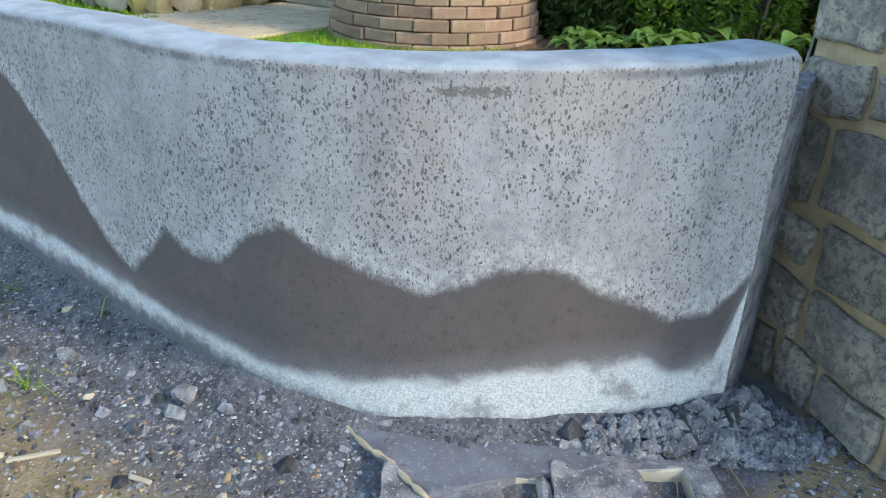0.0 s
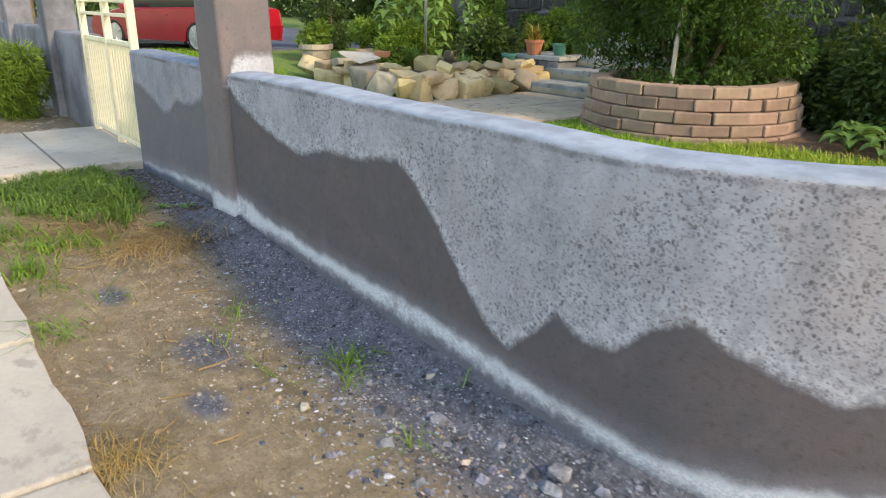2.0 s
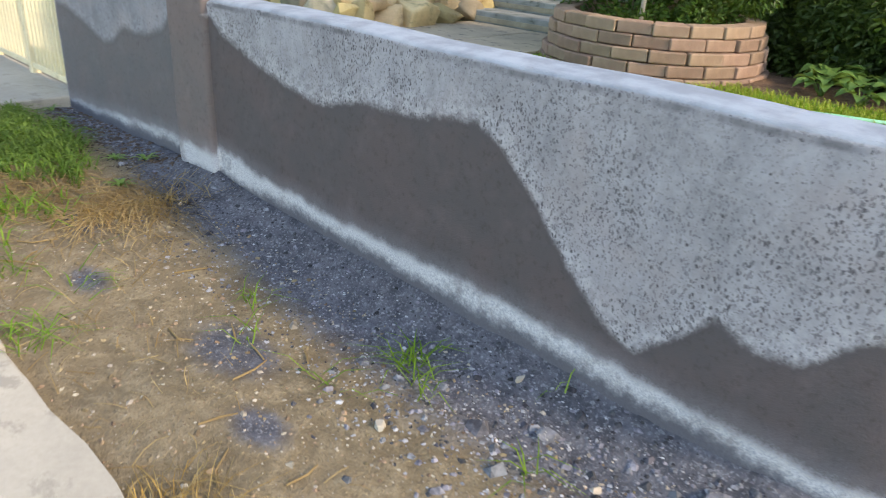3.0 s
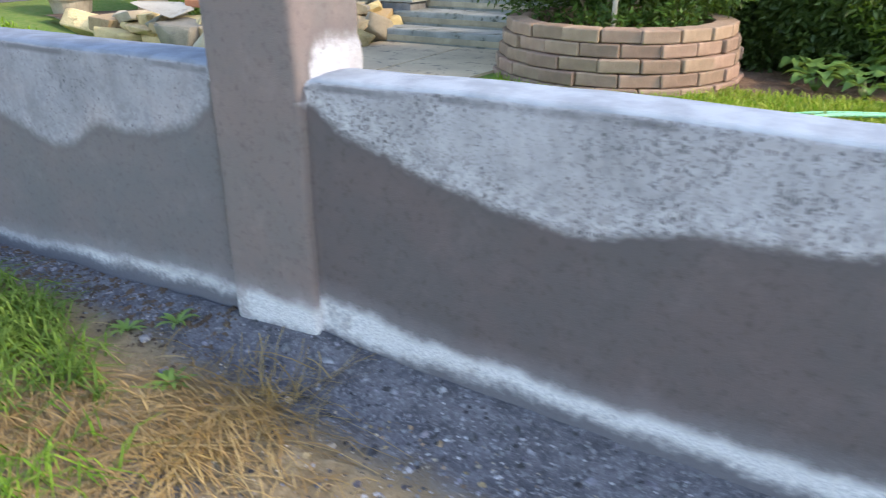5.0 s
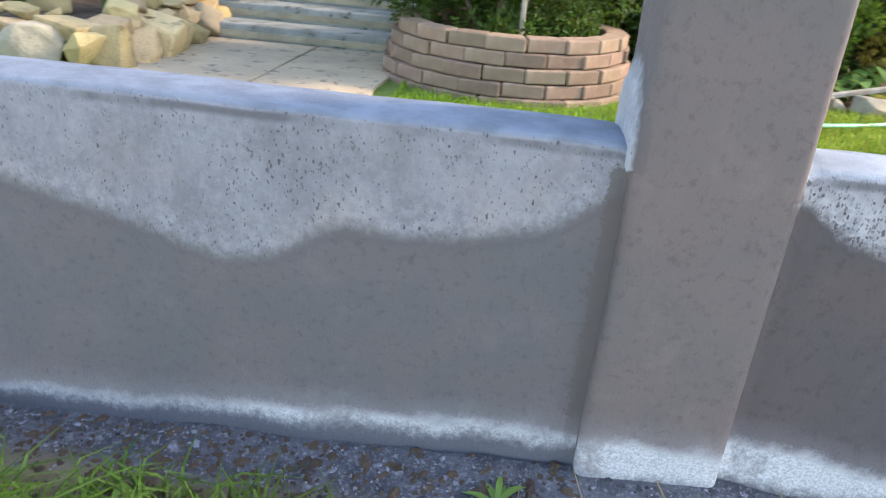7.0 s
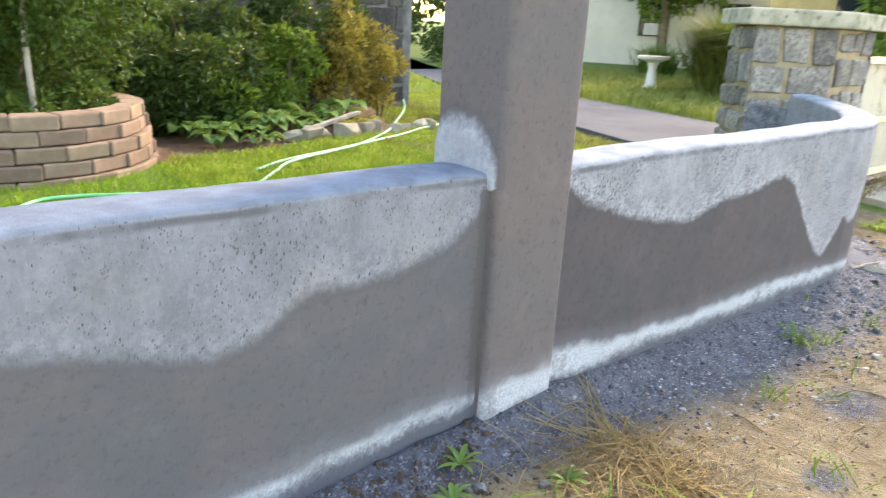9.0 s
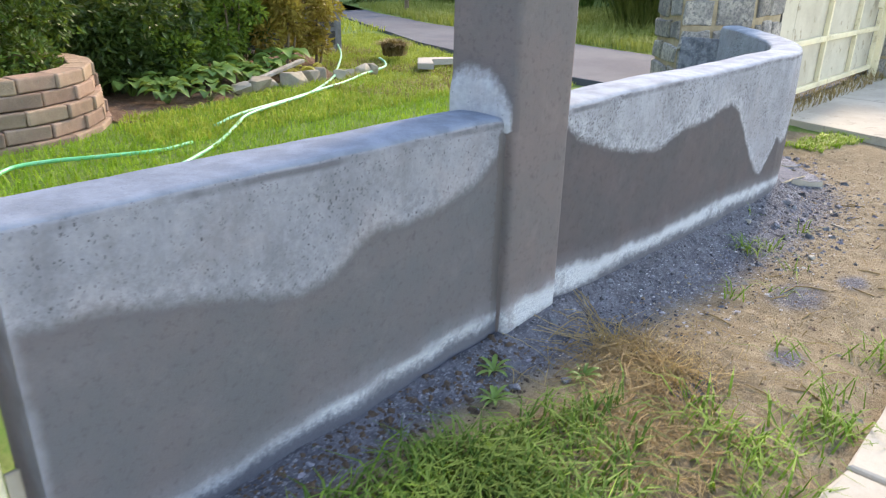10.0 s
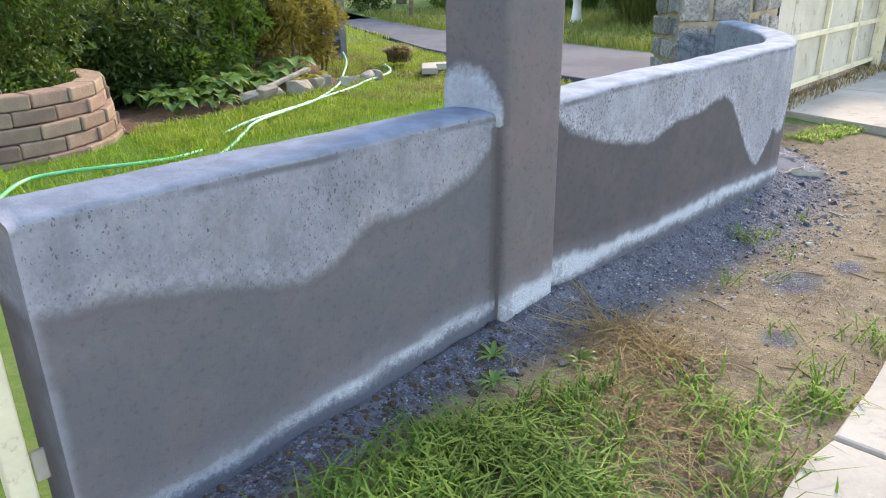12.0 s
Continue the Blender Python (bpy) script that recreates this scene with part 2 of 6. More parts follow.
M["cinder"] = surface("sprayed_cinder_block", (0.27, 0.285, 0.33), (0.11, 0.118, 0.145), 14, 160, 0.95, 1.0, 0.015, (0.52, 0.52, 0.48), 110)
M["cinder_smooth"] = surface("sprayed_slab", (0.15, 0.165, 0.21), (0.10, 0.11, 0.145), 9, 120, 0.95, 0.5, 0.008, (0.24, 0.255, 0.29), 60)
M["cinder_grey"] = surface("grey_cinder_block", (0.2, 0.21, 0.22), (0.13, 0.14, 0.15), 6, 90, 0.95, 0.6, 0.01, vary=0.15)
M["asphalt"] = surface("asphalt", (0.065, 0.075, 0.098), (0.10, 0.11, 0.13), 0.8, 120, 0.9, 0.5, 0.006)
M["cream"] = surface("cream_paint", (0.72, 0.66, 0.46), (0.64, 0.58, 0.41), 4, 60, 0.5, 0.1, 0.002, (0.5, 0.43, 0.28), 12)
M["cream_dull"] = surface("weathered_cream_sheet", (0.52, 0.49, 0.4), (0.42, 0.39, 0.31), 2, 40, 0.6, 0.1, 0.003, (0.3, 0.26, 0.19), 5)
M["bark"] = surface("bark", (0.13, 0.09, 0.06), (0.2, 0.16, 0.11), 8, 50, 0.95, 0.8, 0.01)
M["pale_wood"] = surface("weathered_wood", (0.42, 0.39, 0.33), (0.3, 0.26, 0.2), 10, 80, 0.85, 0.4, 0.004)
M["soil"] = surface("dark_soil", (0.06, 0.045, 0.035), (0.12, 0.085, 0.06), 8, 90, 1.0, 0.8, 0.02)
M["bush"] = leaf_material("bush_leaf", (0.024, 0.07, 0.012), (0.1, 0.21, 0.03), 0.5)
M["shrub_dark"] = leaf_material("dark_shrub_leaf", (0.028, 0.065, 0.017), (0.105, 0.175, 0.04), 0.45)
M["shrub_light"] = leaf_material("light_shrub_leaf", (0.07, 0.16, 0.02), (0.26, 0.38, 0.05), 0.5, 0.35)
M["autumn"] = leaf_material("autumn_leaf", (0.26, 0.16, 0.03), (0.42, 0.36, 0.07), 0.6)
M["mulch"] = surface("brown_mulch", (0.2, 0.125, 0.08), (0.12, 0.075, 0.05), 9, 60, 1.0, 1.0, 0.03, (0.3, 0.22, 0.14), 40)
M["olive"] = leaf_material("olive_grass_blade", (0.11, 0.15, 0.04), (0.28, 0.32, 0.1), 0.6, 0.3)
M["hosta"] = leaf_material("hosta_leaf", (0.09, 0.21, 0.04), (0.25, 0.4, 0.11), 0.42, 0.3)
M["hosta_yellow"] = leaf_material("yellowing_leaf", (0.3, 0.3, 0.04), (0.42, 0.38, 0.06), 0.5, 0.3)
M["grass"] = leaf_material("grass_blade", (0.12, 0.3, 0.02), (0.4, 0.6, 0.06), 0.5, 0.35)
M["grass_deep"] = leaf_material("deep_grass_blade", (0.05, 0.12, 0.02), (0.19, 0.3, 0.07), 0.7, 0.2)
M["straw"] = leaf_material("dry_straw", (0.24, 0.155, 0.075), (0.46, 0.36, 0.19), 0.7, 0.2)
M["grass_fresh"] = leaf_material("fresh_grass_blade", (0.08, 0.19, 0.02), (0.25, 0.41, 0.06), 0.6, 0.25)
M["straw_gold"] = leaf_material("golden_straw", (0.36, 0.22, 0.07), (0.56, 0.42, 0.16), 0.7, 0.2)
M["lawn_dry"] = leaf_material("dry_lawn_blade", (0.25, 0.34, 0.04), (0.56, 0.6, 0.13), 0.5, 0.35)
M["meadow"] = leaf_material("sunny_meadow_blade", (0.2, 0.24, 0.05), (0.4, 0.42, 0.14), 0.6, 0.35)
M["pebble"] = surface("pale_pebble", (0.4, 0.36, 0.29), (0.28, 0.26, 0.22), 30, 120, 0.9, 0.4, 0.004, vary=0.3, island=True)
M["chip_pale"] = surface("pale_dusted_chips", (0.4, 0.42, 0.45), (0.26, 0.28, 0.31), 30, 120, 0.95, 0.5, 0.004, vary=0.3, island=True)
M["chip_dark"] = surface("dusted_chips", (0.06, 0.065, 0.08), (0.16, 0.17, 0.2), 30, 120, 0.95, 0.5, 0.004, vary=0.65, island=True)
M["clod"] = surface("earth_clod", (0.26, 0.2, 0.13), (0.17, 0.13, 0.085), 30, 120, 0.95, 0.5, 0.004, vary=0.4, island=True)
M["hose"] = surface("green_hose", (0.12, 0.55, 0.22), (0.2, 0.62, 0.32), 10, 60, 0.35, 0.05, 0.001)
M["hose_pale"] = surface("pale_green_hose", (0.22, 0.6, 0.34), (0.3, 0.66, 0.42), 10, 60, 0.4, 0.05, 0.001)
M["white"] = surface("white_paint", (0.78, 0.77, 0.74), (0.68, 0.67, 0.64), 2, 40, 0.6, 0.1, 0.003)
M["dark"] = surface("dark_trim", (0.03, 0.03, 0.035), (0.06, 0.06, 0.06), 4, 50, 0.5, 0.1, 0.003)
M["rubber"] = surface("tyre_rubber", (0.02, 0.02, 0.02), (0.035, 0.035, 0.035), 10, 80, 0.8, 0.3, 0.003)
M["red_paint"] = surface("red_car_paint", (0.33, 0.008, 0.018), (0.28, 0.006, 0.014), 2, 200, 0.3, 0.0, 0.001)
M["alloy"] = surface("alloy", (0.6, 0.6, 0.62), (0.5, 0.5, 0.52), 5, 80, 0.3, 0.05, 0.001, metal=0.8)
M["metal"] = surface("galvanised_metal", (0.42, 0.45, 0.48), (0.3, 0.33, 0.36), 12, 80, 0.4, 0.1, 0.002, metal=0.7)
M["terracotta"] = surface("terracotta_pot", (0.42, 0.17, 0.09), (0.34, 0.14, 0.08), 8, 60, 0.85, 0.2, 0.003)
M["teal"] = surface("teal_plastic", (0.04, 0.18, 0.14), (0.03, 0.14, 0.11), 5, 60, 0.5, 0.05, 0.002)
M["yellow_wall"] = surface("ochre_render", (0.62, 0.45, 0.2), (0.5, 0.36, 0.16), 3, 40, 0.9, 0.3, 0.01)
M["house_pale"] = surface("pale_house_render", (0.74, 0.7, 0.6), (0.66, 0.62, 0.54), 1, 30, 0.9, 0.1, 0.005)
M["brick_dark"] = surface("brown_shingle", (0.16, 0.09, 0.07), (0.1, 0.06, 0.05), 4, 30, 0.9, 0.4, 0.01)
_g = Nodes("window_glass")
_g.bsdf.inputs["Base Color"].default_value = (0.02, 0.025, 0.03, 1)
_g.bsdf.inputs["Roughness"].default_value = 0.06
M["glass"] = _g.mat


# ---------- mesh helpers ----------
def smooth_mesh(me, on=True):
    me.polygons.foreach_set("use_smooth", [on] * len(me.polygons))


def mesh_object(name, verts, faces, material, parent=None, smooth=False, label=""):
    me = bpy.data.meshes.new(name)
    me.from_pydata([tuple(v) for v in verts], [], faces)
    me.materials.append(material)
    if smooth:
        smooth_mesh(me)
    ob = new(name, me)
    if parent:
        ob.parent = parent
    if label:
        ob["label"] = label
    return ob


def part(name, bm, material, parent=None, label="", smooth=False, at=None):
    me = bpy.data.meshes.new(name)
    bmesh.ops.recalc_face_normals(bm, faces=bm.faces)
    bm.to_mesh(me)
    bm.free()
    me.materials.append(material)
    if smooth:
        smooth_mesh(me)
    ob = new(name, me)
    if parent:
        ob.parent = parent
    if at is not None:
        ob.matrix_basis = at
    if label:
        ob["label"] = label
    return ob


def piece(name, me, parent, m):
    ob = new(name, me)
    ob.parent = parent
    ob.matrix_basis = m
    return ob


def thing(name, m, label, category, group="", kind=""):
    ob = new(name)
    ob.empty_display_size = 0.1
    ob.matrix_basis = m if isinstance(m, Matrix) else pose(*m)
    return tagged(ob, label, category, group, kind)


def box(bm, cx, cy, cz, sx, sy, sz, bev=0.0, rot=None, seg=2):
    geo = bmesh.ops.create_cube(bm, size=1.0)
    vs = geo["verts"]
    bmesh.ops.scale(bm, vec=(sx, sy, sz), verts=vs)
    if bev:
        es = list({e for v in vs for e in v.link_edges})
        vs = list({v for f in bmesh.ops.bevel(bm, geom=es, offset=bev, segments=seg, profile=0.5, affect="EDGES")["faces"] for v in f.verts} | {v for v in vs if v.is_valid})
    m = Matrix.Translation((cx, cy, cz))
    if rot is not None:
        m = m @ rot
    bmesh.ops.transform(bm, matrix=m, verts=vs)
    return bm


def box_bm(*a, **k):
    return box(bmesh.new(), *a, **k)


def tube(bm, pts, radii, seg=8, caps=True):
    """A round tube through pts, with a radius at each."""
    pts = [Vector(p) for p in pts]
    if not isinstance(radii, (list, tuple)):
        radii = [radii] * len(pts)
    rings, side = [], None
    for i, p in enumerate(pts):
        d = (pts[min(i + 1, len(pts) - 1)] - pts[max(i - 1, 0)]).normalized()
        if side is None:
            side = d.orthogonal().normalized()
        side = (side - d * side.dot(d)).normalized()
        up = d.cross(side)
        rings.append([bm.verts.new(p + radii[i] * (math.cos(a) * side + math.sin(a) * up)) for a in [2 * math.pi * k / seg for k in range(seg)]])
    for a, b in zip(rings, rings[1:]):
        for k in range(seg):
            bm.faces.new((a[k], a[(k + 1) % seg], b[(k + 1) % seg], b[k]))
    if caps:
        bm.faces.new(rings[0][::-1])
        bm.faces.new(rings[-1])
    return bm


def lathe(bm, profile, seg=20, ry=1.0):
    """A turned body from (radius, height) pairs."""
    rings = [[bm.verts.new((r * math.cos(2 * math.pi * k / seg), ry * r * math.sin(2 * math.pi * k / seg), z)) for k in range(seg)] for r, z in profile]
    for a, b in zip(rings, rings[1:]):
        for k in range(seg):
            bm.faces.new((a[k], a[(k + 1) % seg], b[(k + 1) % seg], b[k]))
    bm.faces.new(rings[0][::-1])
    bm.faces.new(rings[-1])
    return bm


def hull_rock(r, sx, sy, sz, n=16, bev=0.12, boxy=False):
    """An angular stone, resting on z = 0."""
    bm = bmesh.new()
    if boxy:
        for cx in (-1, 1):
            for cy in (-1, 1):
                for cz in (0, 1):
                    bm.verts.new((cx * sx / 2 * r.uniform(0.6, 1.1), cy * sy / 2 * r.uniform(0.6, 1.1), sz * (cz * r.uniform(0.65, 1.05))))
        n = 5
    for _ in range(n):
        d = r.normal(size=3)
        d /= max(abs(d)) ** 0.6 * np.linalg.norm(d) ** 0.4
        bm.verts.new((d[0] * sx / 2, d[1] * sy / 2, max(-0.5, min(0.5, d[2] * 0.6)) * sz + sz / 2))
    res = bmesh.ops.convex_hull(bm, input=bm.verts)
    bmesh.ops.delete(bm, geom=list({g for g in res["geom_interior"] + res["geom_unused"] if isinstance(g, bmesh.types.BMVert)}), context="VERTS")
    bmesh.ops.dissolve_limit(bm, angle_limit=0.3, verts=bm.verts, edges=bm.edges)
    bmesh.ops.bevel(bm, geom=bm.edges[:], offset=bev * min(sx, sy, sz), segments=2, profile=0.5, affect="EDGES", clamp_overlap=True)
    return bm


def spline(keys, n=10):
    k = [Vector(p) for p in keys]
    k = [k[0] * 2 - k[1]] + k + [k[-1] * 2 - k[-2]]
    out = []
    for i in range(1, len(k) - 2):
        a, b, c, d = k[i - 1:i + 3]
        for j in range(n):
            t = j / n
            out.append(0.5 * (2 * b + (c - a) * t + (2 * a - 5 * b + 4 * c - d) * t * t + (3 * b - a - 3 * c + d) * t ** 3))
    return out + [k[-2]]


def blades(name, xy, z, height, width, lean, material, r, parent=None):
    """Many grass blades in one mesh: bent, tapered, each with its own turn."""
    n = len(xy)
    turn, bend = r.uniform(0, 2 * np.pi, n), lean * r.uniform(0.3, 1.3, n)
    h = height * r.uniform(0.45, 1.2, n)
    w = width * r.uniform(0.6, 1.2, n) / 2
    side = np.stack([-np.sin(turn), np.cos(turn), np.zeros(n)], 1) * w[:, None]
    out = np.stack([np.cos(turn), np.sin(turn), np.zeros(n)], 1)
    base = np.column_stack([xy, z])
    mid = base + out * (h * bend * 0.35)[:, None] + np.array([0, 0, 1]) * (h * 0.6)[:, None]
    tip = base + out * (h * bend)[:, None] + np.array([0, 0, 1]) * (h * (1.0 - 0.35 * np.minimum(bend, 1.6)))[:, None]
    v = np.stack([base - side, base + side, mid + side * 0.8, mid - side * 0.8, tip], 1).reshape(-1, 3)
    f = []
    for i in range(n):
        k = 5 * i
        f.append((k, k + 1, k + 2, k + 3))
        f.append((k + 3, k + 2, k + 4))
    return mesh_object(name, v, f, material, parent)


def leaves(name, points, outward, length, width, material, r, parent=None, droop=0.3):
    """Many folded leaves in one mesh at the points, facing roughly outward."""
    n = len(points)
    d = outward + r.normal(0, 0.55, (n, 3))
    d[:, 2] -= droop
    d /= np.linalg.norm(d, axis=1)[:, None] + 1e-9
    s = np.cross(d, r.normal(size=(n, 3)))
    s /= np.linalg.norm(s, axis=1)[:, None] + 1e-9
    u = np.cross(s, d)
    L = (length * r.uniform(0.6, 1.25, n))[:, None]
    W = (width * r.uniform(0.7, 1.2, n))[:, None] / 2
    p = points
    v = np.stack([p, p + d * L * 0.45 + s * W + u * W * 0.35, p + d * L, p + d * L * 0.45 - s * W + u * W * 0.35], 1).reshape(-1, 3)
    f = []
    for i in range(n):
        k = 4 * i
        f.append((k, k + 1, k + 2))
        f.append((k, k + 2, k + 3))
    return mesh_object(name, v, f, material, parent)


def clumps(r, balls, count, shell=0.35):
    """Points and outward ways over clumps (x, y, z, radius), mostly near the skin, with gaps."""
    wts = np.array([b[3] ** 2 for b in balls])
    pick = r.choice(len(balls), count, p=wts / wts.sum())
    b = np.array(balls)[pick]
    d = r.normal(size=(count, 3))
    d /= np.linalg.norm(d, axis=1)[:, None]
    rad = b[:, 3] * (1 - shell * r.random(count) ** 1.5) * (0.85 + 0.25 * np.sin(d[:, 0] * 7 + b[:, 0] * 9) * np.sin(d[:, 1] * 6) * np.cos(d[:, 2] * 8))
    return b[:, :3] + d * rad[:, None], d


def balls_in(r, n, cx, cy, cz, sx, sy, sz, lo, hi):
    d = r.normal(size=(n, 3))
    d /= np.linalg.norm(d, axis=1)[:, None]
    d *= r.random((n, 1)) ** 0.4
    return [(cx + a * sx, cy + b * sy, cz + c * sz, r.uniform(lo, hi)) for a, b, c in d]


# ---------- the large structure ----------
def lerp_list(x, pairs):
    return float(np.interp(x, [p[0] for p in pairs], [p[1] for p in pairs]))


CURVE = [Vector((p.x, p.y)) for p in spline([(-4.0, 0.945, 0), (-1.9, 0.945, 0), (-1.55, 0.95, 0), (-1.27, 1.0, 0), (-1.0, 1.115, 0), (-0.76, 1.275, 0), (-0.56, 1.46, 0), (-0.43, 1.62, 0), (-0.345, 1.755, 0)], 14)]
WALL_FOOT = [(-7.2, 0.05), (-5.85, 0.02), (-5.0, 0.05), (-4.35, 0.09), (-4.0, 0.11), (-3.5, 0.06), (-2.5, 0.03), (-1.4, 0.0), (-1.0, -0.02), (-0.7, -0.025), (-0.5, -0.015), (-0.3, -0.005), (0.0, -0.07)]
YARD = [(-7.0, 0.05), (-4.5, 0.03), (-4.0, 0.0), (-3.0, -0.07), (-2.0, -0.09), (0.0, -0.12), (2.0, -0.08), (6.0, -0.03)]
CURVE_NP = np.array([(p.x, p.y) for p in CURVE])


def wall_distance(x, y):
    """How far (x, y) lies in front of the wall's face."""
    if x < -1.9:
        return 0.945 - y
    i = int(np.argmin((CURVE_NP[:, 0] - x) ** 2 + (CURVE_NP[:, 1] - y) ** 2))
    j = min(i, len(CURVE_NP) - 2)
    t = CURVE_NP[j + 1] - CURVE_NP[j]
    q = np.array((x, y)) - CURVE_NP[j]
    s = 1.0 if t[0] * q[1] - t[1] * q[0] < 0 or (i == len(CURVE_NP) - 1 and t @ q > 0 and x > -0.5) else -1.0
    return s * float(np.hypot(*(np.array((x, y)) - CURVE_NP[i])))


def ground_z(x, y):
    d = wall_distance(x, y)
    yard = lerp_list(x, YARD)
    if x < -9.5 and y > 1.3:
        k = min(1.0, (-9.5 - x) / 3.0)
        garden = 0.04 + 0.30 * k * k * (3 - 2 * k)
    elif y > 3.0 and x > -0.3 or x > 3.0:
        garden = -0.02
    else:
        garden = 0.04
    if d < -0.06:
        z = garden
    elif d < 0 and x < 0.3:
        foot = lerp_list(x, WALL_FOOT)
        z = foot + (garden - foot) * (-d / 0.06)
    elif d < 0:
        z = yard
    else:
        k = min(1.0, d / 0.3)
        z = yard + (lerp_list(x, WALL_FOOT) - yard) * (1 - k) ** 2 if x < 0.3 else yard
    if x < 2.0 and y < 2.6:
        z += 0.018 * noise.noise((x * 2.2, y * 2.2, 0)) + 0.008 * noise.noise((x * 9, y * 9, 3))
    return z


def ground_material():
    m = Nodes("bare_earth")
    v = m.world()
    n1, n2, n3 = m.noise(v, 1.6, 5.0), m.noise(v, 14.0, 6.0, 0.7), m.noise(v, 90.0, 4.0, 0.7)
    earth = m.mix(m.ramp(n1, 0.35, 0.65), (0.235, 0.185, 0.115), (0.16, 0.127, 0.08))
    earth = m.mix(m.ramp(n2, 0.4, 0.7), earth, (0.3, 0.25, 0.165))
    earth = m.mix(m.ramp(n3, 0.5, 0.7, 0, 0.75), earth, (0.12, 0.095, 0.065))
    spray = m.mix(m.ramp(n2, 0.35, 0.65), (0.055, 0.06, 0.075), (0.12, 0.128, 0.155))
    spray = m.mix(m.ramp(n3, 0.5, 0.7), spray, (0.22, 0.235, 0.27))
    s = m.math("ADD", m.attr("spray"), m.math("ADD", m.math("MULTIPLY", m.math("SUBTRACT", n1, 0.5), 0.5), m.math("MULTIPLY", m.math("SUBTRACT", n2, 0.5), 0.5)))
    col = m.mix(m.ramp(s, 0.25, 0.75), earth, spray)
    lawn = m.mix(m.ramp(n2, 0.3, 0.7), (0.09, 0.19, 0.03), (0.17, 0.22, 0.06))
    col = m.mix(m.attr("lawn"), col, lawn)
    return m.finish(col, 0.97, m.math("ADD", m.math("MULTIPLY", n2, 1.0), m.math("MULTIPLY", n3, 0.6)), 0.8, 0.02)


PUDDLES = [(-2.87, 0.34, 0.16, 0.1), (-4.05, 0.33, 0.12, 0.07), (-3.55, 0.16, 0.10, 0.06), (-2.5, 0.2, 0.1, 0.06)]


def build_ground():
    xs = np.concatenate([[-900, -300, -100, -45, -30], np.arange(-24, -9, 1.2), np.arange(-9, -6.2, 0.2), np.arange(-6.2, 1.4, 0.04), np.arange(1.4, 8, 0.3), [9, 12, 16, 22, 30, 45, 100, 300, 900]])
    ys = np.concatenate([[-900, -300, -100, -40, -20, -10, -6, -4, -2.5], np.arange(-1.5, -0.3, 0.2), np.arange(-0.3, 2.4, 0.04), np.arange(2.4, 9, 0.35), [10, 12, 15, 20, 30, 50, 120, 300, 900]])
    verts, spray, lawn = [], [], []
    for y in ys:
        for x in xs:
            far = abs(x) > 12 or abs(y) > 12
            verts.append((x, y, (0.34 if x < -12 and y > 1.3 else 0.0 if y > 0 else -0.1) if far else ground_z(x, y)))
            d = wall_distance(x, y) if -6 < x < 1 and -1 < y < 3 else 9
            s = 0.0
            if -5.9 < x < 0.6 and d > -0.05:
                reach = lerp_list(x, [(-5.9, 0.2), (-4.6, 0.22), (-4.0, 0.32), (-2.6, 0.38), (-1.4, 0.42), (-0.6, 0.45), (-0.25, 0.4), (0.0, 0.12), (0.4, 0.03)])
                s = max(0.0, min(1.0, 1.35 - d / max(reach, 0.05)))
            for px, py, ax, ay in PUDDLES:
                q = math.hypot((x - px) / ax, (y - py) / ay)
                s = max(s, 1.0 - 0.5 * q)
            spray.append(s)
            inside = y > 1.05 and d < -0.08 if -6 < x < 1 and -1 < y < 3 else y > 1.1
            lawn.append(1.0 if inside or y < -4 else 0.0)
    nx = len(xs)
    faces = [(j * nx + i, j * nx + i + 1, (j + 1) * nx + i + 1, (j + 1) * nx + i) for j in range(len(ys) - 1) for i in range(nx - 1)]
    ob = mesh_object("ground", verts, faces, ground_material(), smooth=True)
    for name, vals in (("spray", spray), ("lawn", lawn)):
        ob.data.attributes.new(name, "FLOAT", "POINT").data.foreach_set("value", vals)
    return tagged(ob, "bare trodden earth with cement dust, turf beyond the wall", "ground", kind="structure")


build_ground()


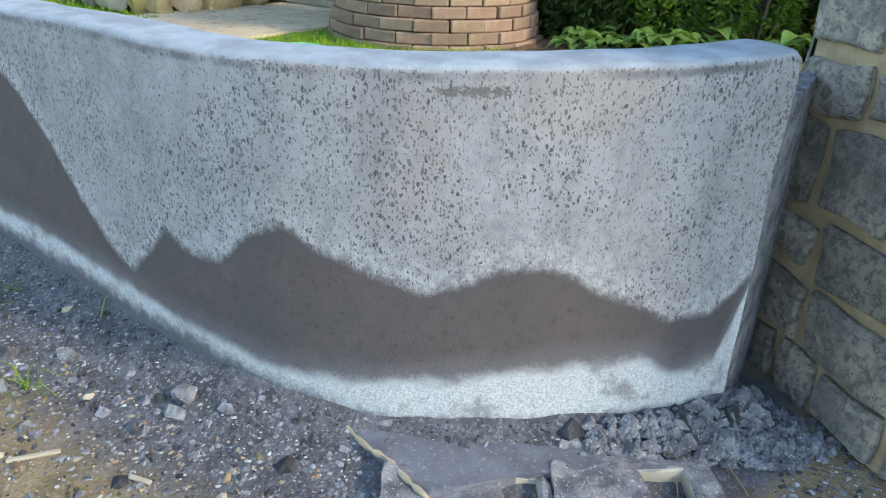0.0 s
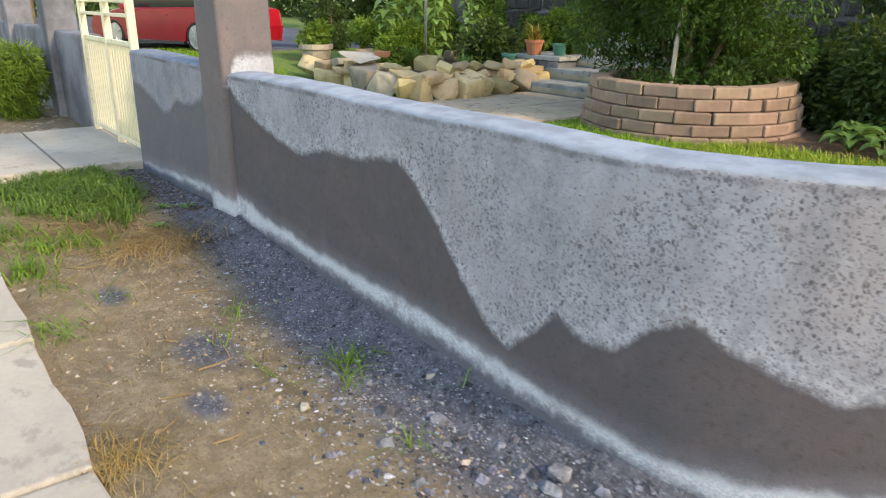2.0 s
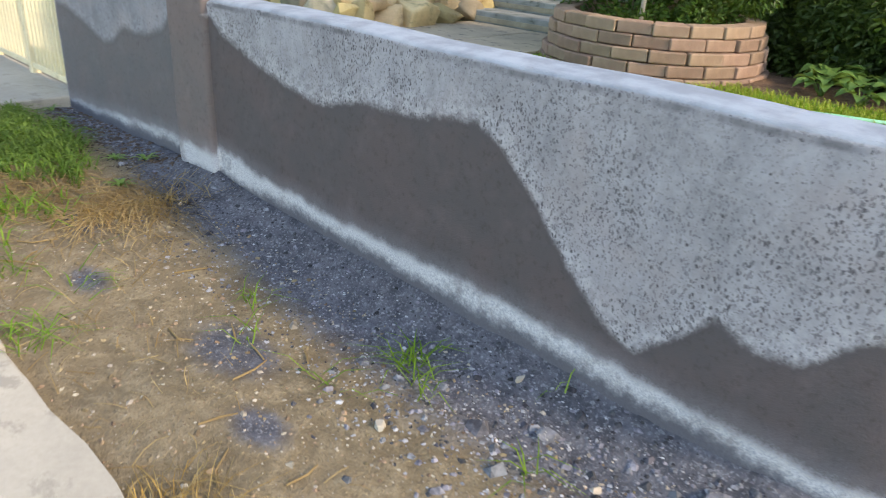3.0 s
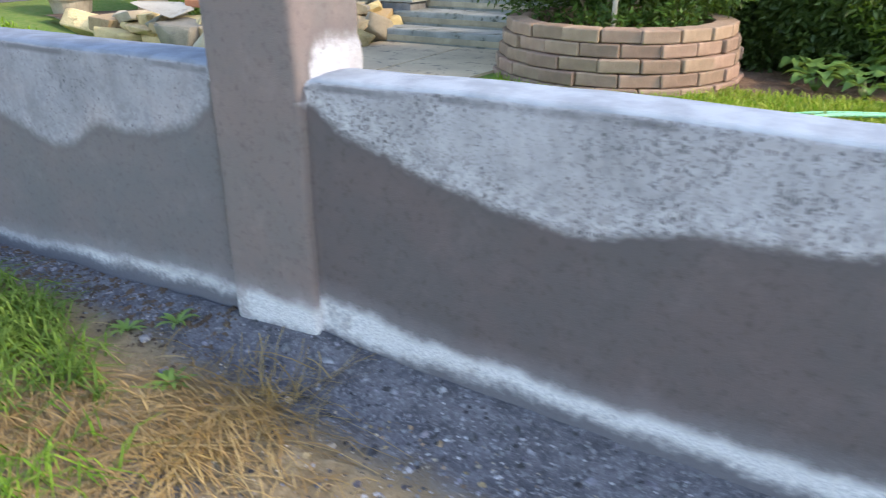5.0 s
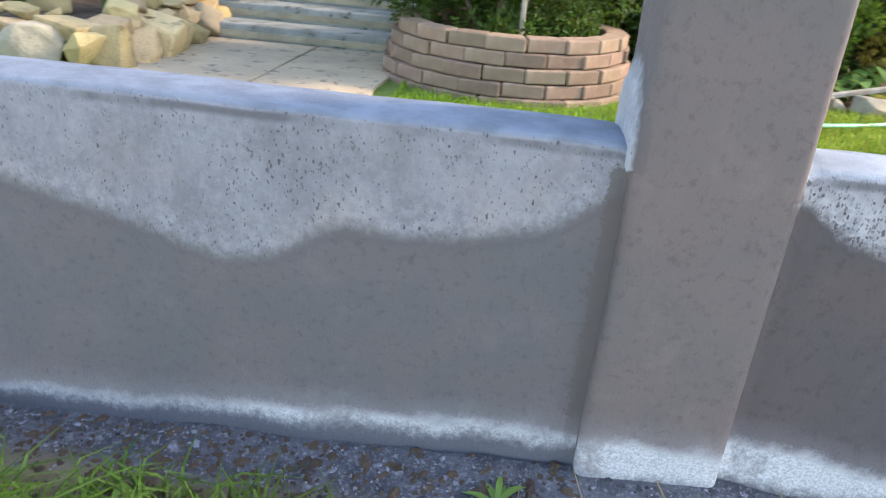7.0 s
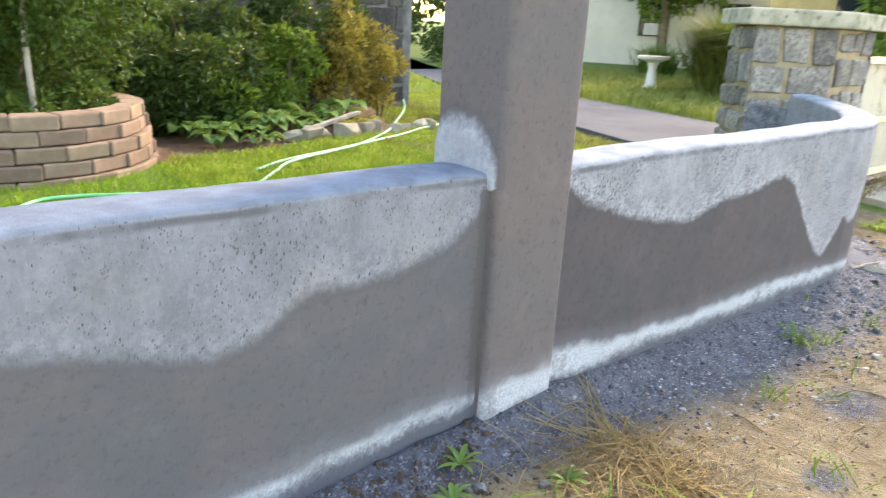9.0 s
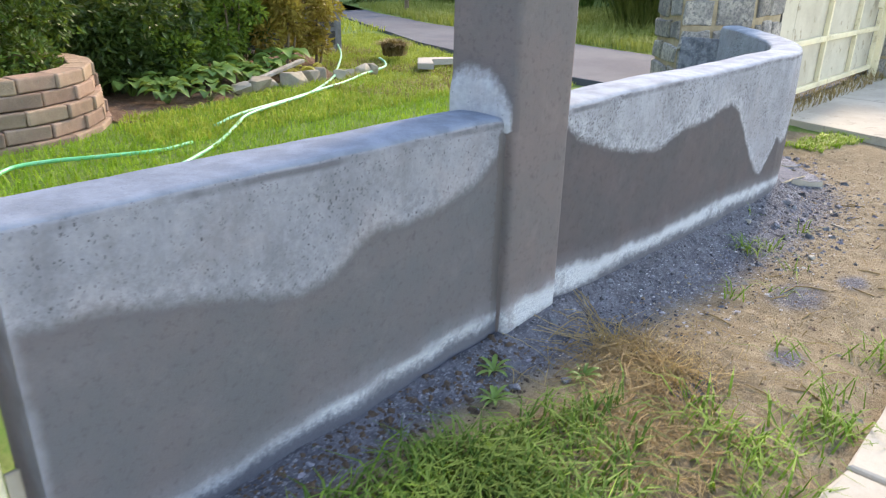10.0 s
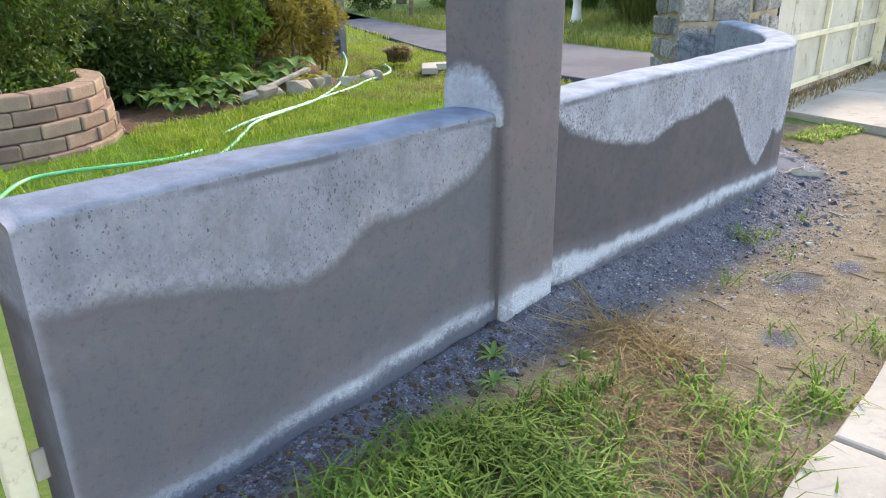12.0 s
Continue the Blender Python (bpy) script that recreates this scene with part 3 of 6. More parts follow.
def coated_wall(name, path, thickness, top, material, wave, band, label, streak=None, groove=None, rise=0.015, base=-0.3, end_strip=False):
    """A solid rendered wall along its front line, with rounded shoulders; wave and band: heights of the coat's edges along it."""
    pts = [path[0]]
    for a, b in zip(path, path[1:]):
        n = max(1, int((b - a).length / 0.03))
        pts += [a + (b - a) * (k / n) for k in range(1, n + 1)]
    s, run = [0.0], 0.0
    for a, b in zip(pts, pts[1:]):
        run += (b - a).length
        s.append(run)
    s = [v + path[0].x for v in s]
    rad = 0.02
    crown = top if isinstance(top, list) else [(0.0, top)]
    top = max(p[1] for p in crown)
    zs = list(np.linspace(base, top - rad, 36))
    round_off = list(np.linspace(0.25, math.pi / 2, 5))
    prof = [(0.0, z) for z in zs] + [(rad - rad * math.cos(a), top - rad + rad * math.sin(a)) for a in round_off]
    prof += [(thickness * 0.35, top + 0.004), (thickness * 0.65, top + 0.004)]
    prof += [(thickness - o, z) for o, z in reversed(prof[:-2])]
    verts, damp, tops, foot, soil, strk, drop, corner = [], [], [], [], [], [], [], []
    for i, p in enumerate(pts):
        d = (pts[min(i + 1, len(pts) - 1)] - pts[max(i - 1, 0)]).normalized()
        nrm = Vector((-d.y, d.x))
        g = ground_z(p.x, p.y - 0.02) if name != "far" else base
        for off, z in prof:
            w = 0.008 * noise.noise((s[i] * 2.5, z * 2.5, off)) + 0.003 * noise.noise((s[i] * 13, z * 13, off))
            dz = 0.010 * noise.noise((s[i] * 1.1, 7.0, 0.3)) + 0.004 * noise.noise((s[i] * 6, 2.0, 0.3)) if z > 0.7 else 0
            if i in (0, len(pts) - 1) and z > top - 0.05:
                dz -= 0.012
            dz -= (top - lerp_list(s[i], crown)) * max(0.0, min(1.0, (z - 0.3) / 0.5))
            q = p + nrm * (off + w)
            verts.append((q.x, q.y, z + dz))
            damp.append(z + dz - lerp_list(s[i], wave))
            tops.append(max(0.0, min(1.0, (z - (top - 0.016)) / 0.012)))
            drop.append(top - z if off < rad else 0.3)
            corner.append(max(0.0, 1.0 - (s[i] - s[0]) / 0.05) if end_strip and off < 0.03 else 0.0)
            foot.append(z - lerp_list(s[i], band) if off < 0.1 else 0.5)
            soil.append(z - g - (rise if isinstance(rise, float) else lerp_list(s[i], rise)) if off < 0.1 else 0.5)
            k = 0.0
            if streak and off < 0.04 and streak[0] < s[i] < streak[1]:
                k = min(1.0, (s[i] - streak[0]) / 0.06, (streak[1] - s[i]) / 0.1) * max(0.0, 1 - abs(z - streak[2]) / 0.03)
            # No recess is cut beside the pillar; its inner shade is put into the colour.
            if groove is not None and s[i] > groove and off < 0.05 and z < 0.84:
                k = 1.0
            strk.append(k)
    m = len(prof)
    faces = [(i * m + k, (i + 1) * m + k, (i + 1) * m + k + 1, i * m + k + 1) for i in range(len(pts) - 1) for k in range(m - 1)]
    last = (len(pts) - 1) * m
    for k in range(m // 2):
        faces.append((k + 1, k, m - 1 - k, m - 2 - k))
        faces.append((last + k, last + k + 1, last + m - 2 - k, last + m - 1 - k))
    ob = mesh_object(name, verts, faces, material, smooth=True)
    for key, vals in (("damp", damp), ("top", tops), ("foot", foot), ("soil", soil), ("streak", strk), ("drop", drop), ("corner", corner)):
        ob.data.attributes.new(key, "FLOAT", "POINT").data.foreach_set("value", vals)
    return tagged(ob, label, "wall", kind="structure")


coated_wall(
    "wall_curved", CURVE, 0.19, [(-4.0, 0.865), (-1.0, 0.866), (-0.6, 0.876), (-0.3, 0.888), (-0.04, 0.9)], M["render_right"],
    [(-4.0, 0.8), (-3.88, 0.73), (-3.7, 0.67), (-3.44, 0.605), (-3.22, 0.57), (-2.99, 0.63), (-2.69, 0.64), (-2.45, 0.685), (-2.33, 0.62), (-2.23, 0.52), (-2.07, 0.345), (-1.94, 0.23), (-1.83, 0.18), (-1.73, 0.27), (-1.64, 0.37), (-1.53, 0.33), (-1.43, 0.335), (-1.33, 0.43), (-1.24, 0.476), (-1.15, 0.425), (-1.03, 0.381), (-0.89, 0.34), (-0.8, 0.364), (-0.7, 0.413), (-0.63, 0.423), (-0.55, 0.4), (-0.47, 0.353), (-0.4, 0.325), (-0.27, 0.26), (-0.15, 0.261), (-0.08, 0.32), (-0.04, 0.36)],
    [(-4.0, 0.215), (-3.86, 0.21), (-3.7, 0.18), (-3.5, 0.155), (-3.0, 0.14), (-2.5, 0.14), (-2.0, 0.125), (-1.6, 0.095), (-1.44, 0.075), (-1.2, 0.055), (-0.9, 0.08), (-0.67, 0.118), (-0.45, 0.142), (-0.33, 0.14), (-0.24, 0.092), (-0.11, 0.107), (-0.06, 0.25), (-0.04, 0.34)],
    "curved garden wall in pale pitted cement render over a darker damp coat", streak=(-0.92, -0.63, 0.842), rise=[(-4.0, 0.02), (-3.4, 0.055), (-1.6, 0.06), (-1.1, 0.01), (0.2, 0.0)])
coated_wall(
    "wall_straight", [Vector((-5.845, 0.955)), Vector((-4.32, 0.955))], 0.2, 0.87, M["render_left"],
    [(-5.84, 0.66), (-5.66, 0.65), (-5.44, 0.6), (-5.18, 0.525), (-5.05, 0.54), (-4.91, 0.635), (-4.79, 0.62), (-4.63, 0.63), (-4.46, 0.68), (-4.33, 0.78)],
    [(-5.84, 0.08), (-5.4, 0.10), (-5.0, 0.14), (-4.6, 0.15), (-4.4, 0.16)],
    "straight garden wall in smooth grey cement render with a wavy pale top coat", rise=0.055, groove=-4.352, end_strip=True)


def build_pillar():
    """The square rendered pillar between the two walls."""
    x0, x1, y0, y1, h = -4.325, -4.0, 0.918, 1.205, 2.35
    rad = 0.02
    ring = []
    for cx, cy, a0 in ((x1 - rad, y0 + rad, -90), (x1 - rad, y1 - rad, 0), (x0 + rad, y1 - rad, 90), (x0 + rad, y0 + rad, 180)):
        for a in (0, 30, 60, 90):
            ring.append((cx + rad * math.cos(radians(a0 + a)), cy + rad * math.sin(radians(a0 + a))))
    full = []
    for a, b in zip(ring, ring[1:] + ring[:1]):
        n = max(1, int(math.hypot(b[0] - a[0], b[1] - a[1]) / 0.03))
        full += [(a[0] + (b[0] - a[0]) * k / n, a[1] + (b[1] - a[1]) * k / n) for k in range(n)]
    zs = list(np.linspace(-0.25, h, 88))
    verts, damp, foot, soil = [], [], [], []
    for z in zs:
        for x, y in full:
            w = 0.005 * noise.noise((x * 6, y * 6, z * 2.5)) + 0.002 * noise.noise((x * 25, y * 25, z * 25))
            # collars of pale spray where the wall tops meet the sides
            k = -0.3
            if x > x1 - 0.05:
                u = (y - (y0 + 0.02)) / 0.2
                k = 0.105 - max(0, 0.22 - u) * 0.8 - (z - 0.83) if z > 0.8 else -(0.8 - z) * 1.4 + 0.02 - max(0, y - y0 - 0.06)
                if y < y0 + 0.02:
                    k = min(k, 0.06 - abs(z - 0.85) * 1.2)
            if x < x0 + 0.05:
                k = 0.15 - (z - 0.85) - 1.3 * max(0, y0 + 0.10 - y) - 1.0 * max(0, y - y1 + 0.04) if z > 0.8 else -0.2
                if y < y0 + 0.02:
                    k = min(k, -0.03)
            damp.append(0.6 * k)
            pad = 0.014 * max(0.0, min(1.0, (k + 0.01) / 0.05))
            verts.append((x + w + (pad if x > x1 - 0.05 else -pad), y + w - (pad if y < y0 + 0.02 else 0), z))
            foot.append(z - 0.185 if y < y0 + 0.03 else z - 0.3 if x > x1 - 0.03 and y < y0 + 0.06 else 0.5)
            soil.append(z - 0.085 if y < y0 + 0.05 else 0.4)
    m = len(full)
    faces = [(j * m + i, j * m + (i + 1) % m, (j + 1) * m + (i + 1) % m, (j + 1) * m + i) for j in range(len(zs) - 1) for i in range(m)]
    faces.append(tuple(range((len(zs) - 1) * m, len(zs) * m)))
    ob = mesh_object("wall_pillar", verts, faces, M["render_pillar"], smooth=True)
    for key, vals in (("damp", damp), ("foot", foot), ("soil", soil), ("top", [0.0] * len(verts)), ("streak", [0.0] * len(verts)), ("drop", [0.3] * len(verts)), ("corner", [0.0] * len(verts))):
        ob.data.attributes.new(key, "FLOAT", "POINT").data.foreach_set("value", vals)
    return tagged(ob, "square brown-grey rendered pillar with pale spray collars at the wall tops", "pillar", kind="structure")


build_pillar()


# ---------- stone work ----------
def quad_stone(w, h, t, r, jit):
    """One squared stone face with a chamfered, uneven edge, lying in x and z, proud towards -y."""
    c = [(-w / 2, -h / 2), (w / 2, -h / 2), (w / 2, h / 2), (-w / 2, h / 2)]
    c = [(x + r.uniform(-jit, jit), z + r.uniform(-jit, jit)) for x, z in c]
    ring = []
    for (ax, az), (bx, bz) in zip(c, c[1:] + c[:1]):
        mx, mz = (ax + bx) / 2 + r.uniform(-jit, jit) * 0.6, (az + bz) / 2 + r.uniform(-jit, jit) * 0.6
        ring += [(ax * 0.97 + bx * 0.03, az * 0.97 + bz * 0.03), (mx, mz), (ax * 0.03 + bx * 0.97, az * 0.03 + bz * 0.97)]
    bev = min(0.012, t * 0.4)
    verts = [(x, 0.0, z) for x, z in ring] + [(x, -t + bev, z) for x, z in ring]
    verts += [(x * (1 - 2 * bev / w), -t + r.uniform(-0.006, 0.004), z * (1 - 2 * bev / h)) for x, z in ring] + [(0, -t - 0.006, 0)]
    n = len(ring)
    faces = []
    for k in range(n):
        j = (k + 1) % n
        faces += [(k, j, n + j, n + k), (n + k, n + j, 2 * n + j, 2 * n + k), (2 * n + k, 2 * n + j, 3 * n)]
    me = bpy.data.meshes.new("stone")
    me.from_pydata(verts, [], faces)
    return me


def stone_face(parent, at, width, height, r, row=(0.16, 0.27), wid=(0.18, 0.36), joint=0.022, depth=0.028, jit=0.014, material=None, limit=400):
    """Stones in courses over a face; at: the face's lower left corner, x along it, -y outward."""
    z, made = 0.0, 0
    while z < height - 0.05 and made < limit:
        h = min(r.uniform(*row), height - z)
        if height - z - h < 0.08:
            h = height - z
        x = 0.0
        while x < width - 0.02:
            w = min(r.uniform(*wid), width - x)
            if width - x - w < 0.1:
                w = width - x
            me = quad_stone(w - joint, h - joint, depth * r.uniform(0.7, 1.2), r, jit)
            me.materials.append(material)
            piece("stone", me, parent, at @ Matrix.Translation((x + w / 2, 0, z + h / 2)))
            x += w
            made += 1
        z += h


def stone_pillar(label, corner, turn, width, depth, height, faces, seed):
    """A stone gate pier with a slab cap. corner: its front left corner; the front faces its own -y."""
    r = np.random.default_rng(seed)
    pier = thing("stone_pillar", pose(corner[0], corner[1], corner[2], 0, 0, turn), label, "pillar")
    part("core", box_bm(width / 2, depth / 2, height / 2 - 0.1, width - 0.03, depth - 0.03, height + 0.2, 0.01), M["mortar_tan"], pier, "tan mortar core")
    place = {"front": (pose(0, 0.012, 0), width), "left": (pose(0.012, depth, 0, 0, 0, -90), depth), "right": (pose(width - 0.012, 0, 0, 0, 0, 90), depth), "back": (pose(width, depth - 0.012, 0, 0, 0, 180), width)}
    for f in faces:
        stone_face(pier, place[f][0], place[f][1], height, r, material=M["slate"])
    part("cap", box_bm(width / 2, depth / 2, height + 0.06, width + 0.12, depth + 0.12, 0.12, 0.02), M["cap"], pier, "pale mossy cap slab")
    return pier


def angled_pier():
    """The near gate pier, on an uneven four-sided plan."""
    plan = [Vector((-0.435, 2.225)), Vector((0.04, 1.80)), Vector((0.67, 1.80)), Vector((0.62, 2.42)), Vector((-0.1, 2.6))]
    z0, height = -0.14, 1.50
    r = np.random.default_rng(3)
    pier = thing("stone_pillar", (0, 0, z0), "dark slate stone gate pier with tan mortar and a mossy cap", "pillar")
    mid = sum(plan, Vector((0, 0))) / 5

    def prism(lo, hi, grow):
        bm = bmesh.new()
        ring = [[bm.verts.new((*(p + (p - mid).normalized() * grow), z)) for p in plan] for z in (lo, hi)]
        bm.faces.new(ring[0][::-1])
        bm.faces.new(ring[1])
        for i in range(5):
            j = (i + 1) % 5
            bm.faces.new((ring[0][i], ring[0][j], ring[1][j], ring[1][i]))
        bmesh.ops.bevel(bm, geom=bm.edges[:], offset=0.015, segments=2, affect="EDGES", profile=0.5)
        return bm

    part("core", prism(-0.2, height, -0.02), M["mortar_tan"], pier, "tan mortar core")
    for a, b in ((0, 1), (1, 2), (2, 3), (4, 0)):
        d = plan[b] - plan[a]
        m = Matrix.Translation((*plan[a], 0)) @ Matrix.Rotation(math.atan2(d.y, d.x), 4, "Z") @ Matrix.Translation((0, 0.012, 0))
        stone_face(pier, m, d.length, height, r, (0.17, 0.27), (0.15, 0.34), 0.036, 0.02, 0.02, M["slate"])
    bm = bmesh.new()
    fill = [(-0.43, 1.83), (-0.35, 1.762), (-0.352, 1.9), (-0.372, 2.13), (-0.42, 2.2)]
    lo, hi = ([bm.verts.new((x, y, z)) for x, y in fill] for z in (-0.15, 0.93))
    bm.faces.new(lo[::-1])
    bm.faces.new(hi)
    for i in range(5):
        bm.faces.new((lo[i], lo[(i + 1) % 5], hi[(i + 1) % 5], hi[i]))
    part("mortar_fillet", bm, M["cinder"], pier, "rough grey mortar between pier and wall")
    part("cap", prism(height, height + 0.12, 0.09), M["cap"], pier, "pale mossy cap slab")
    return pier


angled_pier()
stone_pillar("dark stone gate pier at the far side of the drive", (5.1, 1.55, -0.05), -8, 0.75, 0.7, 1.5, ("front", "left"), 5)


# ---------- paving ----------
def slab_object(name, corners, top, thick, material, parent=None, label=""):
    """A paving slab with chipped upper edges from its plan corners."""
    bm = bmesh.new()
    lo = [bm.verts.new((x, y, top(x, y) - thick)) for x, y in corners]
    up = [bm.verts.new((x, y, top(x, y))) for x, y in corners]
    bm.faces.new(up)
    bm.faces.new(lo[::-1])
    for i in range(len(corners)):
        j = (i + 1) % len(corners)
        bm.faces.new((lo[i], lo[j], up[j], up[i]))
    bmesh.ops.bevel(bm, geom=[e for e in bm.edges if all(v in up for v in e.verts)], offset=0.012, segments=2, affect="EDGES", profile=0.5)
    return part(name, bm, material, parent, label)


def build_pavement():
    walkway = thing("pavement", (0, 0, 0), "worn pale concrete pavement slabs edged by soil and grass", "pavement", kind="structure")
    r = np.random.default_rng(11)
    z = lambda x, y: lerp_list(x, YARD) + 0.035
    x = -13.0
    while x < 6.0:
        w = 0.9 + r.uniform(-0.06, 0.06)
        e = [(x + 0.01 + (w - 0.02) * k / 5, -0.19 + r.uniform(-0.016, 0.012)) for k in range(6)]
        slab_object("slab", [(x + 0.01, -1.45), (x + w - 0.01, -1.45)] + e[::-1], z, 0.12, M["concrete_pale"], walkway)
        x += w
    return walkway


build_pavement()
path_slabs = thing("gate_path", (0, 0, 0), "pale concrete path leading to the picket gate", "path", kind="structure")
for y0, y1 in ((-0.17, 0.42), (0.43, 1.05), (1.06, 2.4), (2.41, 4.0)):
    slab_object("slab", [(-7.6, y0), (-5.82 if y0 < 1 else -5.95, y0), (-5.84 if y0 < 1 else -5.95, y1), (-7.6, y1)], lambda x, y: 0.095, 0.2, M["concrete_pale"], path_slabs)
apron = thing("drive_apron", (0, 0, 0), "pale concrete apron in front of the drive gate", "driveway", kind="structure")
for pts in ([(0.75, -0.17), (2.9, -0.17), (2.9, 2.0), (1.25, 1.95), (0.95, 0.9)], [(2.92, -0.17), (5.6, -0.17), (5.0, 1.6), (4.9, 2.0), (2.92, 2.0)]):
    slab_object("slab", pts, lambda x, y: -0.03, 0.2, M["concrete_pale"], apron)
patio = thing("patio", (0, 0, 0), "buff concrete patio leading to the house steps", "patio", kind="structure")
for pts in ([(-7.6, 3.0), (-6.55, 3.0), (-6.5, 6.55), (-7.55, 6.5)], [(-6.53, 3.0), (-5.5, 3.6), (-5.62, 5.0), (-5.5, 6.6), (-6.48, 6.55)], [(-7.6, 1.6), (-5.9, 1.6), (-5.6, 2.98), (-7.6, 2.98)]):
    slab_object("slab", pts, lambda x, y: 0.065, 0.15, M["concrete"], patio)
drive = slab_object("driveway", [(1.3, 2.02), (4.9, 2.02), (4.4, 4.4), (5.0, 7.0), (5.8, 11.0), (7.0, 14), (9.0, 18), (13, 25), (9.5, 27), (7.5, 18), (5.7, 14), (4.2, 11), (2.9, 8.4), (1.65, 4.7)], lambda x, y: 0.0, 0.2, M["asphalt"])
tagged(drive, "grey asphalt drive curving away behind the gate", "driveway", kind="structure")
street = slab_object("side_street", [(-40, 2.6), (-13.0, 2.9), (-12.8, 9.5), (-40, 12)], lambda x, y: 0.36, 0.15, M["asphalt"])
tagged(street, "grey asphalt parking strip under the red car", "road", kind="structure")


# ---------- cinder blocks at the foot of the curve ----------
def cinder_block(m, length, width, cores, label):
    """A hollow block with open cores seen from above; cores: (x, y, half length, half width)."""
    block = thing("cinder_block", m, label, "concrete block")
    xs = sorted({-length / 2, length / 2} | {c[0] + s * c[2] for c in cores for s in (-1, 1)})
    ys = sorted({-width / 2, width / 2} | {c[1] + s * c[3] for c in cores for s in (-1, 1)})
    bm = bmesh.new()
    solid = lambda x, y: not any(abs(x - c[0]) < c[2] and abs(y - c[1]) < c[3] for c in cores)
    vs = {}
    def vert(x, y, z):
        key = (round(x, 4), round(y, 4), z)
        if key not in vs:
            vs[key] = bm.verts.new((x, y, z))
        return vs[key]
    cells = {(i, j) for i in range(len(xs) - 1) for j in range(len(ys) - 1) if solid((xs[i] + xs[i + 1]) / 2, (ys[j] + ys[j + 1]) / 2)}
    for i, j in cells:
        q = [(xs[i], ys[j]), (xs[i + 1], ys[j]), (xs[i + 1], ys[j + 1]), (xs[i], ys[j + 1])]
        bm.faces.new([vert(x, y, 0.0) for x, y in q])
        for k, nb in enumerate(((i, j - 1), (i + 1, j), (i, j + 1), (i - 1, j))):
            if nb not in cells:
                a, b = q[k], q[(k + 1) % 4]
                bm.faces.new((vert(*a, 0.0), vert(*a, -0.2), vert(*b, -0.2), vert(*b, 0.0)))
    rim = [e for e in bm.edges if len(e.link_faces) == 2 and abs(e.link_faces[0].normal.z - e.link_faces[1].normal.z) > 0.5 or len(e.link_faces) == 2 and all(v.co.z > -0.01 for v in e.verts) and any(abs(f.calc_center_median().z) > 0.05 for f in e.link_faces)]
    bmesh.ops.bevel(bm, geom=rim, offset=0.008, segments=2, affect="EDGES", profile=0.5)
    bmesh.ops.triangulate(bm, faces=bm.faces[:])
    bmesh.ops.subdivide_edges(bm, edges=bm.edges[:], cuts=3, use_grid_fill=True)
    for v in bm.verts:
        k = Vector((length * 10, 0, 0)) + v.co
        v.co += Vector((noise.noise(k * 14), noise.noise(k * 14 + Vector((5, 0, 0))), noise.noise(k * 9 + Vector((0, 5, 0))))) * 0.011
        v.co.z += 0.012 * noise.noise(k * 22) + 0.007 * noise.noise(k * 50) if v.co.z > -0.02 else 0
    bm.normal_update()
    for f in bm.faces:
        f.material_index = 0 if f.normal.z > 0.5 else 1
    shell = part("shell", bm, M["cinder"], block)
    shell.data.materials.append(M["concrete_pale"])
    r = np.random.default_rng(int(100 * length))
    for c in cores:
        part("rubble", hull_rock(r, c[2] * 1.3, c[3] * 1.2, 0.09), M["cinder"], block, at=pose(c[0], c[1] - 0.01, -0.13, 0, 0, r.uniform(0, 90)))
    return block


cinder_block(pose(-0.39, 1.31, -0.06, 2, 1, 40), 0.40, 0.22, [(0.075, 0.012, 0.055, 0.05)], "half-buried hollow cinder block grey with cement dust")
cinder_block(pose(-0.70, 1.05, -0.065, 1, 2, 40), 0.40, 0.22, [(0.13, 0.0, 0.042, 0.05)], "half-buried hollow cinder block beside the curved wall")
broken = thing("broken_slab", (0, 0, 0), "broken dusty concrete slab lying against the wall foot", "slab")
slab_object("slab", [(-1.09, 1.04), (-0.98, 1.015), (-0.91, 1.012), (-0.83, 0.99), (-0.755, 0.975), (-0.64, 1.17), (-0.52, 1.28), (-0.47, 1.34), (-0.56, 1.43), (-0.74, 1.27), (-0.9, 1.15), (-1.05, 1.085)], lambda x, y: -0.05 + 0.012 * noise.noise((x * 5, y * 5, 1)), 0.1, M["cinder_smooth"], broken)
rim = spline([(-1.09, 1.04, -0.056), (-0.98, 1.014, -0.056), (-0.91, 1.011, -0.056), (-0.83, 0.989, -0.056), (-0.755, 0.974, -0.056)], 4)
part("edge", tube(bmesh.new(), rim, [0.007 + 0.003 * math.sin(2.3 * k) for k in range(len(rim))], 7), M["rock_grey"], broken, "bare tan broken edge", smooth=True)


